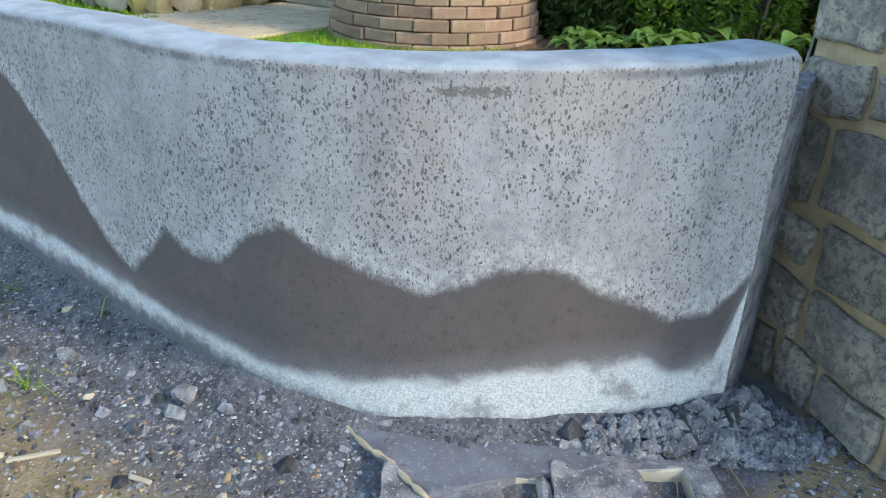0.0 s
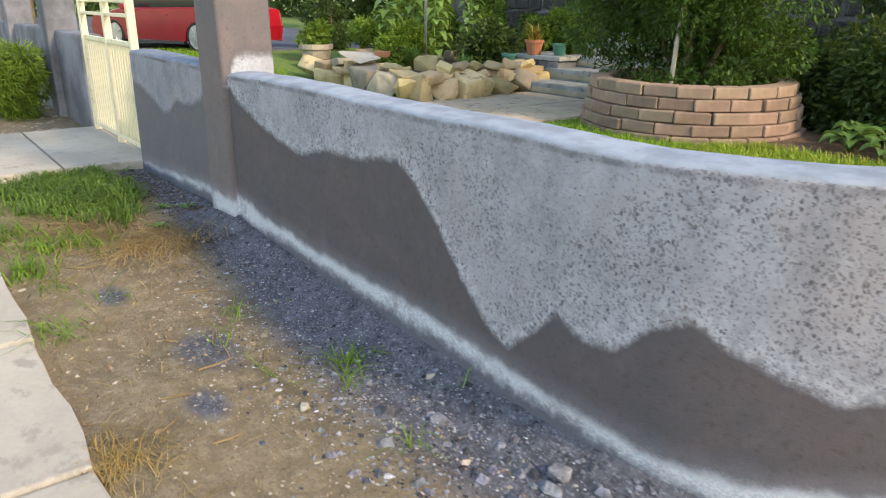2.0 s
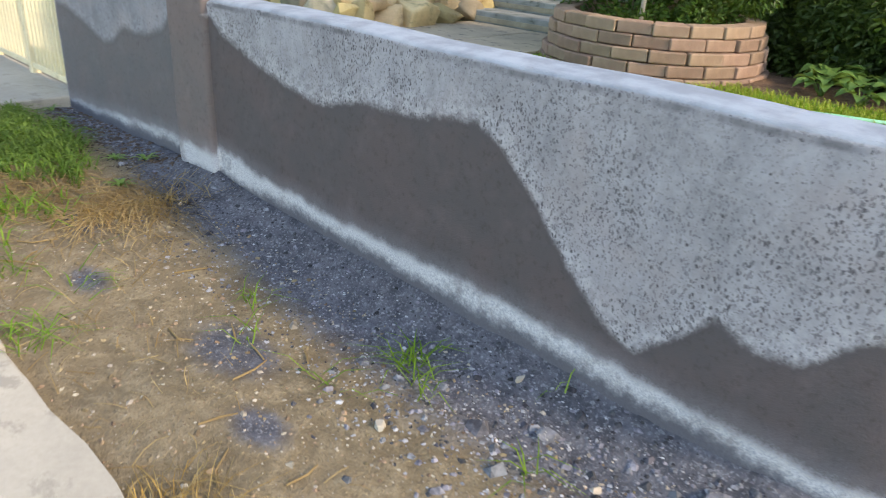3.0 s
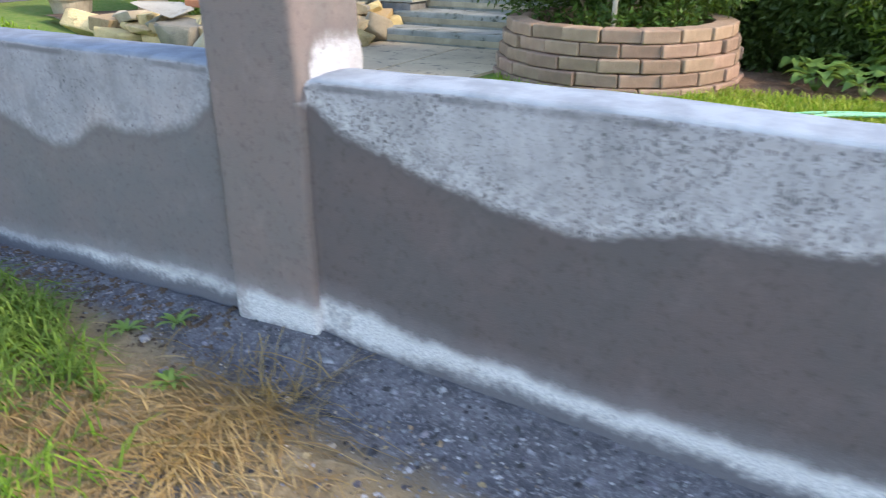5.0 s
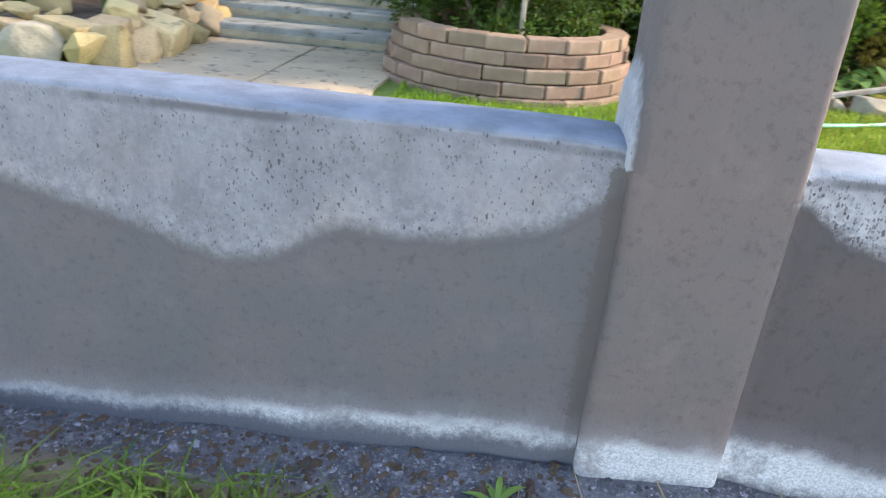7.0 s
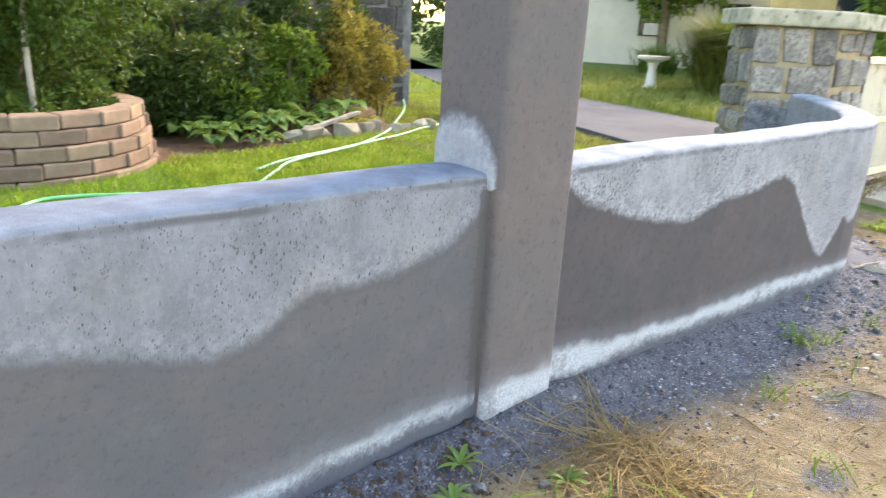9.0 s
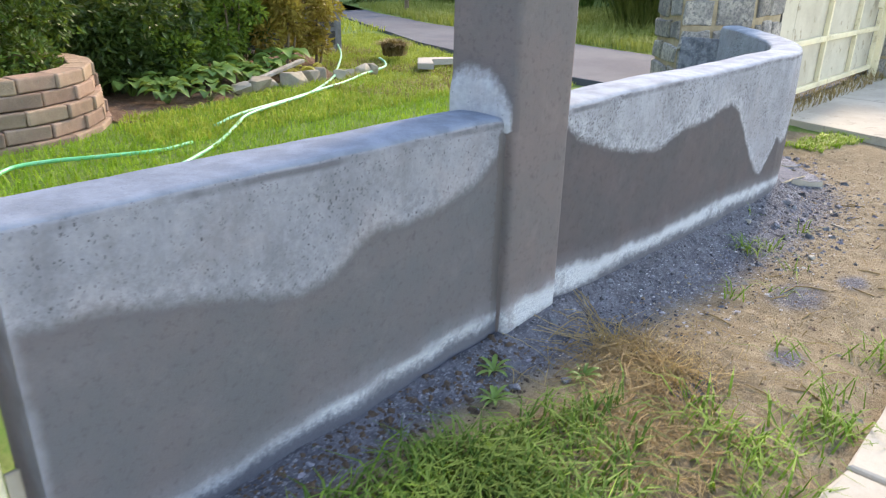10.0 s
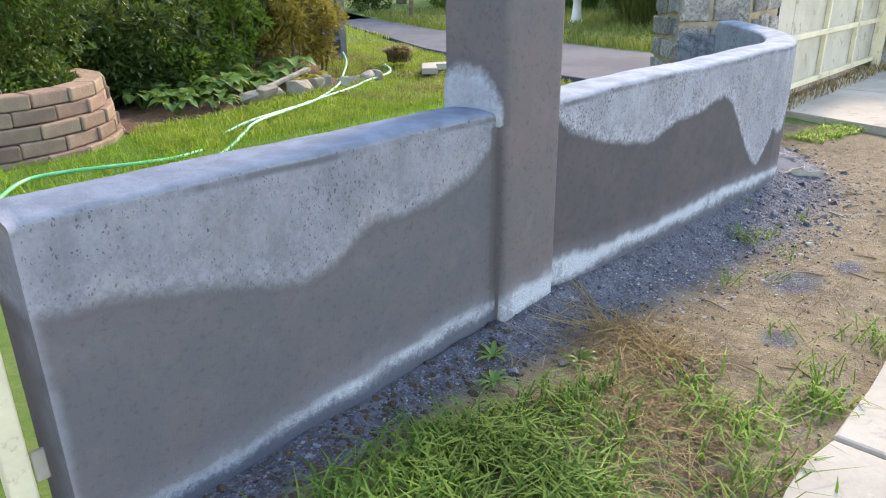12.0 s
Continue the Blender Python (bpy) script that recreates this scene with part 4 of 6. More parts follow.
# ---------- block planter ----------
def build_planter():
    cx, cy, courses, h = -4.66, 6.0, 5, 0.109
    planter = thing("block_planter", pose(cx, cy, -0.02, 0, 0, 0), "round raised planter of stacked terracotta-coloured garden blocks", "planter")
    r = np.random.default_rng(4)
    def block_mesh(l, dep):
        bm = box_bm(0, 0, 0, l, dep, h - 0.005, 0.014)
        for v in bm.verts:
            if v.co.y > 0:
                v.co.x *= 0.82
        me = bpy.data.meshes.new("block")
        bm.to_mesh(me)
        bm.free()
        me.materials.append(M["block"])
        return me
    shapes = {}
    for c in range(courses):
        rad = 1.08 - 0.024 * c
        n = 20
        l = 2 * math.pi * rad / n - 0.008
        shapes[c] = block_mesh(l, 0.19)
        for k in range(n):
            a = 2 * math.pi * (k + 0.5 * (c % 2)) / n + r.uniform(-0.006, 0.006)
            rr = rad - 0.095 + r.uniform(-0.017, 0.017)
            piece("block", shapes[c], planter, pose(rr * math.cos(a), rr * math.sin(a), c * h + h / 2, r.uniform(-1, 1), r.uniform(-1, 1), math.degrees(a) + 90 + r.uniform(-3.5, 3.5)))
    bm = bmesh.new()
    lathe(bm, [(0.9, 0.0), (0.82, 0.36), (0.4, 0.38), (0.02, 0.39)], 28)
    part("soil", bm, M["soil"], planter, "dark planting soil")
    return planter


build_planter()


# ---------- plants ----------
def shrub(name, label, m, stems, balls, count, leaf, material, seed, category="shrub", wood=None, core=None):
    """Limbs and a crown of many leaves; balls are in the shrub's own space."""
    r = np.random.default_rng(seed)
    plant = thing(name, m, label, category)
    for pts, r0, r1 in stems:
        bm = bmesh.new()
        pp = spline(pts, 5)
        tube(bm, pp, [r0 + (r1 - r0) * k / (len(pp) - 1) for k in range(len(pp))], 7)
        part("limb", bm, wood or M["bark"], plant, smooth=True)
    p, d = clumps(r, balls, count)
    leaves("crown", p, d, leaf[0], leaf[1], material, r, plant)
    return plant


_r = np.random.default_rng(21)
big = [(0.95 * math.cos(a), 0.95 * math.sin(a), 0.42 + 0.1 * math.sin(5 * a), 0.3) for a in np.linspace(0.2, math.pi - 0.2, 9)] + balls_in(_r, 64, -0.3, 0, 1.45, 1.6, 0.9, 0.8, 0.22, 0.5) + balls_in(_r, 16, -0.35, 0, 0.62, 0.9, 0.8, 0.2, 0.2, 0.34) + [(0.72 * math.cos(a), 0.72 * math.sin(a), 0.24, 0.2) for a in np.linspace(-0.3, math.pi + 0.3, 12)] + balls_in(_r, 16, 0.15, -0.25, 0.12, 0.62, 0.4, 0.06, 0.12, 0.2) + balls_in(_r, 8, 0, 0.2, 0.3, 0.5, 0.4, 0.05, 0.12, 0.22) + balls_in(_r, 10, 0.2, -0.25, 0.75, 0.9, 0.6, 0.15, 0.15, 0.25)
shrub("garden_bush", "tall dark green leafy bush growing from the block planter", (-4.8, 6.02, 0.34), [([(0, 0, -0.1), (0.05, 0, 0.4), (0.0, 0.1, 1.3)], 0.05, 0.02), ([(0.05, 0.05, -0.1), (0.35, 0.1, 0.5), (0.7, 0.1, 1.2)], 0.03, 0.012), ([(-0.05, 0.1, -0.1), (-0.35, 0.1, 0.5), (-0.7, 0, 1.2)], 0.03, 0.012)], big, 62000, (0.062, 0.025), M["bush"], 22, "bush")
stake = tagged(part("plant_stake", tube(bmesh.new(), [(-4.56, 5.5, 0.3), (-4.56, 5.54, 0.9), (-4.54, 5.6, 1.5)], 0.022, 8), M["pale_wood"]), "pale wooden stake supporting the bush", "stake")

spots = [(-3.35, 6.95, 0.6, 0.5, 0.8, 4), (-3.75, 7.5, 0.7, 0.5, 0.7, 5), (-2.7, 6.75, 0.6, 0.4, 0.8, 6), (-4.9, 7.6, 1.0, 0.5, 0.9, 7), (-2.6, 7.2, 1.0, 0.7, 1.3, 1), (-1.2, 7.6, 1.1, 0.7, 1.6, 2), (-3.2, 7.8, 1.1, 0.6, 1.6, 3)]
for x, y, sx, sy, hgt, sd in spots:
    _r = np.random.default_rng(30 + sd)
    b = balls_in(_r, 26, 0, 0, hgt * 0.55, sx * 0.7, sy * 0.7, hgt * 0.5, 0.18, 0.38)
    st = [([(0.1 * k, 0, -0.05), (0.15 * k, 0.05, hgt * 0.5), (0.3 * k, 0, hgt)], 0.025, 0.01) for k in (-1, 0.2, 1)]
    shrub("garden_shrub", "dense dark shrub against the stone house", (x, y, 0.03), st, b, 9000, (0.09, 0.04), M["shrub_dark"], 40 + sd)
_r = np.random.default_rng(51)
for x, y, hgt, sd, mt, lab in ((-2.55, 6.75, 0.95, 1, "shrub_light", "bright green climbing shrub in the bed"), (-0.9, 6.95, 1.5, 2, "autumn", "tall leggy shrub with yellowing leaves in the bed"), (-0.35, 7.1, 1.2, 3, "autumn", "shrub with yellowing autumn leaves"), (-1.75, 6.9, 1.2, 5, "shrub_light", "light green shrub in the bed")):
    b = balls_in(_r, 14, 0, 0, hgt * 0.55, 0.35, 0.3, hgt * 0.42, 0.10, 0.22)
    shrub("bed_shrub", lab, (x, y, 0.03), [([(0, 0, -0.05), (0.05, 0, hgt * 0.5), (0.0, 0.05, hgt)], 0.02, 0.006), ([(0.05, 0, -0.05), (0.2, 0, hgt * 0.5), (0.25, 0.05, hgt * 0.9)], 0.015, 0.005)], b, 2600, (0.08, 0.035), M[mt], 60 + sd)


def hosta(m, size, n, material, seed, label):
    """A rosette of broad pointed leaves on stalks."""
    r = np.random.default_rng(seed)
    plant = thing("hosta", m, label, "plant", group="hostas in the bed")
    for k in range(n):
        a = 2.4 * k + r.uniform(-0.3, 0.3)
        reach, rise = size * r.uniform(0.5, 1.0), size * r.uniform(0.5, 1.0)
        L, W = size * r.uniform(0.5, 0.7), size * r.uniform(0.4, 0.54)
        verts, faces = [], []
        for i in range(6):
            t = i / 5
            w = W * math.sin(math.pi * min(1, 0.12 + 0.88 * t) ** 0.75) * 0.55 if t < 1 else 0.002
            out = reach * 0.45 + L * t
            z = rise * 0.75 + L * (0.45 * t - 0.65 * t * t)
            for s in (-1, 0, 1):
                verts.append((out * math.cos(a) - s * w * math.sin(a), out * math.sin(a) + s * w * math.cos(a), z + abs(s) * w * 0.35))
        for i in range(5):
            for s in range(2):
                faces.append((3 * i + s, 3 * i + s + 1, 3 * i + s + 4, 3 * i + s + 3))
        n0 = len(verts)
        verts += [(0.012, 0, 0), (-0.012, 0, 0)]
        faces.append((n0, n0 + 1, 1))
        mesh_object("leaf", verts, faces, material, plant, smooth=True)
    return plant


_r = np.random.default_rng(70)
for k, (x, y, s, n, mt) in enumerate([(-3.0, 5.9, 0.32, 16, "hosta"), (-2.65, 5.75, 0.28, 14, "hosta"), (-2.35, 6.15, 0.4, 20, "hosta"), (-1.95, 6.25, 0.38, 18, "hosta"), (-1.6, 6.4, 0.36, 16, "hosta"), (-2.1, 6.6, 0.48, 18, "hosta"), (-1.25, 6.6, 0.5, 14, "hosta"), (-3.1, 6.4, 0.4, 14, "hosta"), (-1.3, 6.2, 0.26, 10, "hosta_yellow"), (-1.05, 6.3, 0.24, 9, "hosta_yellow"), (-2.75, 6.35, 0.34, 14, "hosta")]):
    hosta(pose(x, y, 0.04, 0, 0, 40 * k), 0.82 * s, n, M[mt], 80 + k, "yellowing broad-leaved plant in the bed" if "yellow" in mt else "pale green broad-leaved hosta in the bed")

BED_EDGE = lambda y: -0.95 + (y - 5.9) * 0.55
bed_soil = mesh_object("planting_bed", [(-3.7 + (BED_EDGE(y) + 3.7) * i / 21, y, 0.055 + 0.02 * noise.noise((i * 0.7, y * 3, 0)) - 0.05 * max(0.0, min(1.0, (5.9 - y) / 0.5)) * min(1.0, i / 8)) for y in np.linspace(5.3, 9, 14) for i in range(22)], [(j * 22 + i, j * 22 + i + 1, (j + 1) * 22 + i + 1, (j + 1) * 22 + i) for j in range(13) for i in range(21)], M["mulch"], smooth=True)
tagged(bed_soil, "dark mulched planting bed along the house", "flower bed", kind="structure")
_r = np.random.default_rng(77)
for k in range(11):
    x = -2.25 + 0.2 * k + _r.uniform(-0.05, 0.05)
    s = _r.uniform(0.13, 0.24)
    rk = part("edging_stone", hull_rock(_r, s * 1.2, s, s * 0.8), M["rock_grey"], at=pose(x, 5.82 + 0.03 * k + _r.uniform(-0.06, 0.06), 0.02, 0, 0, _r.uniform(0, 180)), smooth=False)
    tagged(rk, "rounded grey-brown stone edging the bed", "stone", group="bed edging stones")
tagged(part("board", box_bm(0, 0, 0, 0.95, 0.07, 0.035, 0.006), M["pale_wood"], at=pose(-1.75, 6.0, 0.2, 0, -9, 14)), "weathered grey board lying over the bed edge", "board")
tagged(part("fallen_log", tube(bmesh.new(), [(0.7, 9.15, 0.1), (0.95, 8.97, 0.11), (1.2, 8.8, 0.1)], [0.07, 0.075, 0.06], 10), M["pale_wood"], smooth=True), "short pale log at the back of the lawn", "log")


# ---------- garden hose ----------
def hose(keys, material, label):
    tagged(part("garden_hose", tube(bmesh.new(), spline(keys, 8), 0.014, 8), material, smooth=True), label, "hose")


hose([(-5.25, 3.2, 0.07), (-5.2, 3.8, 0.08), (-5.06, 4.11, 0.085), (-4.83, 4.38, 0.09), (-4.58, 4.39, 0.09), (-4.29, 4.33, 0.08), (-3.9, 4.3, 0.06), (-3.6, 4.4, 0.05)], M["hose"], "bright green garden hose looping through the lawn")
hose([(-4.4, 3.5, 0.05), (-4.11, 3.77, 0.06), (-3.83, 3.94, 0.07), (-3.46, 4.25, 0.06), (-3.1, 4.6, 0.07), (-2.84, 4.82, 0.09), (-2.36, 5.05, 0.09), (-1.83, 5.3, 0.09), (-1.06, 5.9, 0.085), (-0.4, 6.6, 0.08), (0.16, 7.22, 0.075), (0.6, 7.75, 0.075), (1.0, 8.3, 0.1)], M["hose_pale"], "pale green garden hose snaking over the lawn")
hose([(-3.2, 4.75, 0.06), (-2.84, 4.9, 0.09), (-2.19, 5.15, 0.09), (-1.6, 5.4, 0.09), (-1.05, 5.65, 0.085), (-0.61, 5.92, 0.08), (-0.01, 6.2, 0.08), (0.3, 6.5, 0.08), (0.48, 6.8, 0.09)], M["hose_pale"], "second strand of pale green hose on the lawn")


# ---------- house, steps and the raised rock bed ----------
def build_house():
    house = thing("stone_house", (0, 0, 0), "dark slate stone house wall with pale mortar behind the shrubs", "house", kind="structure")
    r = np.random.default_rng(91)
    part("wall", box_bm(-5.0, 9.0, 1.8, 13.0, 0.4, 3.8, 0.02), M["mortar_house"], house)
    stone_face(house, pose(-11.45, 8.8, 0.0), 12.8, 2.35, r, (0.24, 0.4), (0.3, 0.62), 0.035, 0.03, 0.03, M["slate_shaded"], 290)
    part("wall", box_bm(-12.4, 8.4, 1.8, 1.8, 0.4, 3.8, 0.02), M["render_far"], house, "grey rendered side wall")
    return house


build_house()


def build_steps():
    steps = thing("house_steps", (0, 0, 0), "broad weathered concrete steps with dark risers up to the house", "steps", kind="structure")
    r = np.random.default_rng(92)
    for k in range(5):
        bm = bmesh.new()
        y0 = 6.5 + 0.42 * k
        box(bm, -6.55, y0 + 1.1, 0.06 + 0.075 * (2 * k + 1) - 0.2, 2.2, 2.2, 0.15 + 0.4, 0.02)
        for v in bm.verts:
            v.co.z += 0.008 * noise.noise(v.co * 4)
        part("step", bm, M["step"], steps)
        part("riser", box_bm(-6.55, y0 - 0.006, 0.06 + 0.15 * k + 0.055, 2.19, 0.012, 0.06, 0.003), M["rock_grey"], steps, "dark mossy riser")
    return steps


build_steps()


def build_block_pier():
    pier = thing("block_pier", (-7.82, 7.15, 0.05), "low grey cinder block pier with a slab top beside the steps", "pier")
    for k in range(2):
        for i in range(2):
            part("block", box_bm(-0.2 + 0.4 * i, 0, 0.1 + 0.2 * k, 0.39, 0.39, 0.19, 0.01), M["cinder_grey"], pier)
    part("top", box_bm(0, 0, 0.43, 0.9, 0.46, 0.06, 0.01), M["step"], pier, "pale slab top")
    return pier


build_block_pier()


def rock_row(wall, r, a, b, n, z, size, tall, lean=6):
    a, b = Vector(a), Vector(b)
    d = (b - a)
    ang = math.degrees(math.atan2(d.y, d.x))
    cuts = np.cumsum(r.uniform(0.6, 1.5, n))
    cuts = np.concatenate([[0], cuts / cuts[-1]])
    for u0, u1 in zip(cuts, cuts[1:]):
        p = a + d * ((u0 + u1) / 2)
        w = d.length * (u1 - u0)
        h = tall * r.uniform(0.7, 1.2)
        part("stone", hull_rock(r, w * 1.12, size * r.uniform(0.8, 1.2), h, 13, 0.075, boxy=r.random() < 0.3), M["rock"] if r.random() < 0.88 else M["rock_grey"], wall, at=pose(p.x, p.y + r.uniform(-0.05, 0.05), z, r.uniform(-lean, lean), r.uniform(-lean, lean), ang + r.uniform(-10, 10)))


def build_rock_wall():
    r = np.random.default_rng(93)
    wall = thing("rock_wall", (0, 0, 0), "dry-laid wall of ochre sandstone rocks holding a raised bed", "rock wall")
    rock_row(wall, r, (-10.5, 4.72), (-7.55, 4.62), 6, 0.02, 0.46, 0.36)
    rock_row(wall, r, (-7.62, 4.6), (-7.62, 7.0), 6, 0.02, 0.46, 0.36)
    rock_row(wall, r, (-10.3, 4.8), (-7.7, 4.75), 8, 0.24, 0.36, 0.13, 10)
    rock_row(wall, r, (-7.72, 4.8), (-7.72, 6.9), 7, 0.25, 0.34, 0.13, 10)
    rock_row(wall, r, (-9.9, 4.85), (-8.0, 4.85), 9, 0.34, 0.32, 0.11, 18)
    rock_row(wall, r, (-7.78, 5.2), (-7.78, 6.8), 7, 0.34, 0.3, 0.15, 20)
    return wall


build_rock_wall()
raised = mesh_object("raised_bed", [(x, y, 0.3 + 0.05 * noise.noise((x * 2, y * 2, 0))) for y in np.linspace(4.85, 8.75, 12) for x in np.linspace(-11.2, -7.75, 12)], [(j * 12 + i, j * 12 + i + 1, (j + 1) * 12 + i + 1, (j + 1) * 12 + i) for j in range(11) for i in range(11)], M["soil"], smooth=True)
tagged(raised, "dark soil of the raised bed behind the rocks", "flower bed", kind="structure")
_r = np.random.default_rng(95)
for k in range(9):
    s = _r.uniform(0.2, 0.42)
    tagged(part("bed_rock", hull_rock(_r, s * 1.3, s, s * 0.6, boxy=True), M["rock"] if k % 3 else M["rock_grey"], at=pose(_r.uniform(-10.6, -8.0), _r.uniform(5.5, 7.6), 0.29, 0, 0, _r.uniform(0, 180))), "weathered rock lying in the raised bed", "rock", group="rocks in the raised bed")
tagged(part("pale_stone_slab", hull_rock(_r, 0.62, 0.45, 0.08, 14), M["concrete_pale"], at=pose(-9.0, 4.72, 0.47, 8, 12, 10)), "pale flat slab leaning on the rock wall", "slab")
tagged(part("loose_brick", box_bm(0, 0, 0.04, 0.2, 0.1, 0.07, 0.008), M["terracotta"], at=pose(-8.75, 4.95, 0.5, 3, 2, 20)), "single red brick lying on the rock wall", "brick")


def pot(m, radius, height, material, label):
    p = thing("plant_pot", m, label, "pot")
    part("bowl", lathe(bmesh.new(), [(radius * 0.7, 0), (radius * 0.95, height * 0.8), (radius * 1.08, height * 0.82), (radius * 1.08, height), (radius * 0.95, height), (radius * 0.9, height * 0.9), (0.01, height * 0.88)], 18), material, p, smooth=False)
    return p


def spiky(m, n, length, width, material, label, seed, name="spiky_plant"):
    r = np.random.default_rng(seed)
    plant = thing(name, m, label, "plant")
    blades("leaf_tuft", r.normal(0, 0.03, (n, 2)), np.zeros(n), length, width, 0.9, material, r, plant)
    return plant


pot(pose(-7.95, 7.0, 0.51), 0.13, 0.2, M["terracotta"], "terracotta pot on the block pier")
spiky(pose(-7.95, 7.0, 0.69), 40, 0.3, 0.03, M["autumn"], "reddish aloe in the terracotta pot", 101)
pot(pose(-7.6, 7.15, 0.51), 0.1, 0.16, M["teal"], "teal plastic pot on the block pier")
pot(pose(-8.2, 6.75, 0.3), 0.1, 0.22, M["teal"], "small teal pot beside the block pier")
spiky(pose(-8.75, 5.5, 0.3), 90, 0.42, 0.022, M["grass_deep"], "spiky dark green clump in the raised bed", 102)
spiky(pose(-8.2, 5.9, 0.3), 60, 0.3, 0.03, M["hosta"], "low green clump in the raised bed", 103)
pot(pose(-11.3, 5.3, 0.1), 0.26, 0.44, M["rock_grey"], "large pale concrete urn on the lawn")
_r = np.random.default_rng(105)
shrub("potted_shrub", "bright green shrub in the pale urn", (-11.3, 5.3, 0.5), [([(0, 0, -0.1), (0.02, 0, 0.1), (0, 0.02, 0.2)], 0.02, 0.01)], balls_in(_r, 8, 0, 0, 0.18, 0.25, 0.25, 0.12, 0.1, 0.18), 900, (0.1, 0.05), M["shrub_light"], 106)
trough = thing("window_box", (-8.6, 7.7, 0.3), "weathered timber trough planted with herbs", "trough")
for z in (0.06, 0.16):
    part("board", box_bm(0, 0, z, 0.95, 0.3, 0.09, 0.01), M["pale_wood"], trough)
shrub("herb_clump", "mixed green herbs in the timber trough", (-8.6, 7.7, 0.5), [([(0, 0, -0.05), (0.02, 0, 0.1), (0, 0, 0.3)], 0.012, 0.005)], balls_in(_r, 10, 0, 0, 0.22, 0.4, 0.1, 0.15, 0.1, 0.18), 1500, (0.09, 0.03), M["shrub_light"], 107, "plant")
tagged(part("garden_pole", tube(bmesh.new(), [(-9.2, 6.0, 0.25), (-9.2, 6.0, 2.6)], 0.022, 8), M["metal"], smooth=True), "thin galvanised pole standing in the raised bed", "pole")


def sunflower(m, hgt, seed, label):
    r = np.random.default_rng(seed)
    plant = thing("sunflower", m, label, "plant", group="tall broad-leaved plants")
    part("stem", tube(bmesh.new(), [(0, 0, -0.05), (0.03, 0.02, hgt * 0.5), (0.0, 0.0, hgt)], [0.02, 0.016, 0.01], 7), M["hosta"], plant)
    for k in range(30):
        a, z = 2.4 * k, hgt * (0.15 + 0.83 * k / 30)
        L, W = r.uniform(0.13, 0.2), r.uniform(0.12, 0.18)
        verts, faces = [], []
        for i in range(6):
            t = i / 5
            w = W * 0.5 * (math.sin(math.pi * (0.15 + 0.85 * t) ** 0.7) if t < 1 else 0.01)
            o = 0.08 + L * t
            for s in (-1, 0, 1):
                verts.append((o * math.cos(a) - s * w * math.sin(a), o * math.sin(a) + s * w * math.cos(a), z + 0.08 * t - 0.32 * t * t * L / 0.3 + 0.25 * abs(s) * w))
        for i in range(5):
            for s in range(2):
                faces.append((3 * i + s, 3 * i + s + 1, 3 * i + s + 4, 3 * i + s + 3))
        n0 = len(verts)
        verts += [(0, 0, z - 0.02), (0.01, 0.01, z - 0.03)]
        faces.append((n0, n0 + 1, 1))
        mesh_object("leaf", verts, faces, M["hosta"], plant, smooth=True)
    return plant


for k, (x, y, h) in enumerate([(-10.0, 6.3, 1.25), (-9.75, 6.7, 1.45), (-10.35, 6.7, 1.35), (-9.5, 7.1, 1.0), (-9.35, 6.3, 1.2), (-9.9, 5.8, 0.95)]):
    sunflower(pose(x, y, 0.3, 0, 0, 50 * k), h, 110 + k, "tall sunflower plant with big heart-shaped leaves")
_r = np.random.default_rng(115)
for x, y, sx, h, mt, sd in [(-11.0, 7.6, 0.8, 1.3, "shrub_light", 1), (-9.0, 8.2, 0.7, 0.9, "shrub_dark", 2), (-12.8, 6.4, 0.9, 1.1, "shrub_dark", 3), (-8.4, 8.2, 0.5, 0.9, "shrub_light", 4), (-10.1, 8.0, 0.6, 1.2, "shrub_light", 5), (-10.8, 6.2, 0.6, 0.8, "shrub_light", 6), (-8.9, 6.9, 0.5, 0.6, "shrub_dark", 7), (-9.6, 5.9, 0.4, 0.5, "shrub_light", 8), (-12.2, 7.8, 1.0, 1.5, "shrub_light", 9)]:
    shrub("yard_shrub", "loose green shrub in the raised bed", (x, y, 0.28), [([(0, 0, -0.05), (0.05, 0, h * 0.5), (0.1, 0, h * 0.9)], 0.02, 0.006)], balls_in(_r, 14, 0, 0, h * 0.5, sx * 0.6, 0.4, h * 0.4, 0.12, 0.28), 3000, (0.1, 0.045), M[mt], 120 + sd)


# ---------- picket gate and the wall beyond it ----------
def build_gate():
    gate = thing("picket_gate", (-5.93, 1.02, 0.1), "cream-painted steel picket gate with tall posts and upper rails", "gate")
    w = 1.5
    for x, h in ((0.0, 1.75), (-0.7, 1.45), (-w, 1.75)):
        part("post", box_bm(x, 0, h / 2 - 0.05, 0.055, 0.055, h, 0.006), M["cream"], gate)
    for z in (0.05, 0.80, 1.0, 1.1):
        part("rail", box_bm(-w / 2, 0, z, w - 0.06, 0.035, 0.035 if z < 0.9 else 0.025, 0.004), M["cream"], gate)
    me = None
    n = 19
    for k in range(n):
        x = -0.075 - (w - 0.15) * k / (n - 1)
        if abs(x + 0.7) < 0.03:
            continue
        if me is None:
            bm = box_bm(0, 0, 0, 0.022, 0.022, 0.74, 0.003)
            me = bpy.data.meshes.new("picket")
            bm.to_mesh(me)
            bm.free()
            me.materials.append(M["cream"])
        piece("picket", me, gate, pose(x, 0, 0.425))
    part("panel", box_bm(-0.36, 0.012, 0.13, 0.6, 0.006, 0.16, 0.002), M["cream"], gate, "cream kick panel at the foot")
    part("latch", box_bm(0.045, -0.02, 0.2, 0.03, 0.012, 0.08, 0.004), M["pale_wood"], gate, "worn metal latch plate")
    return gate


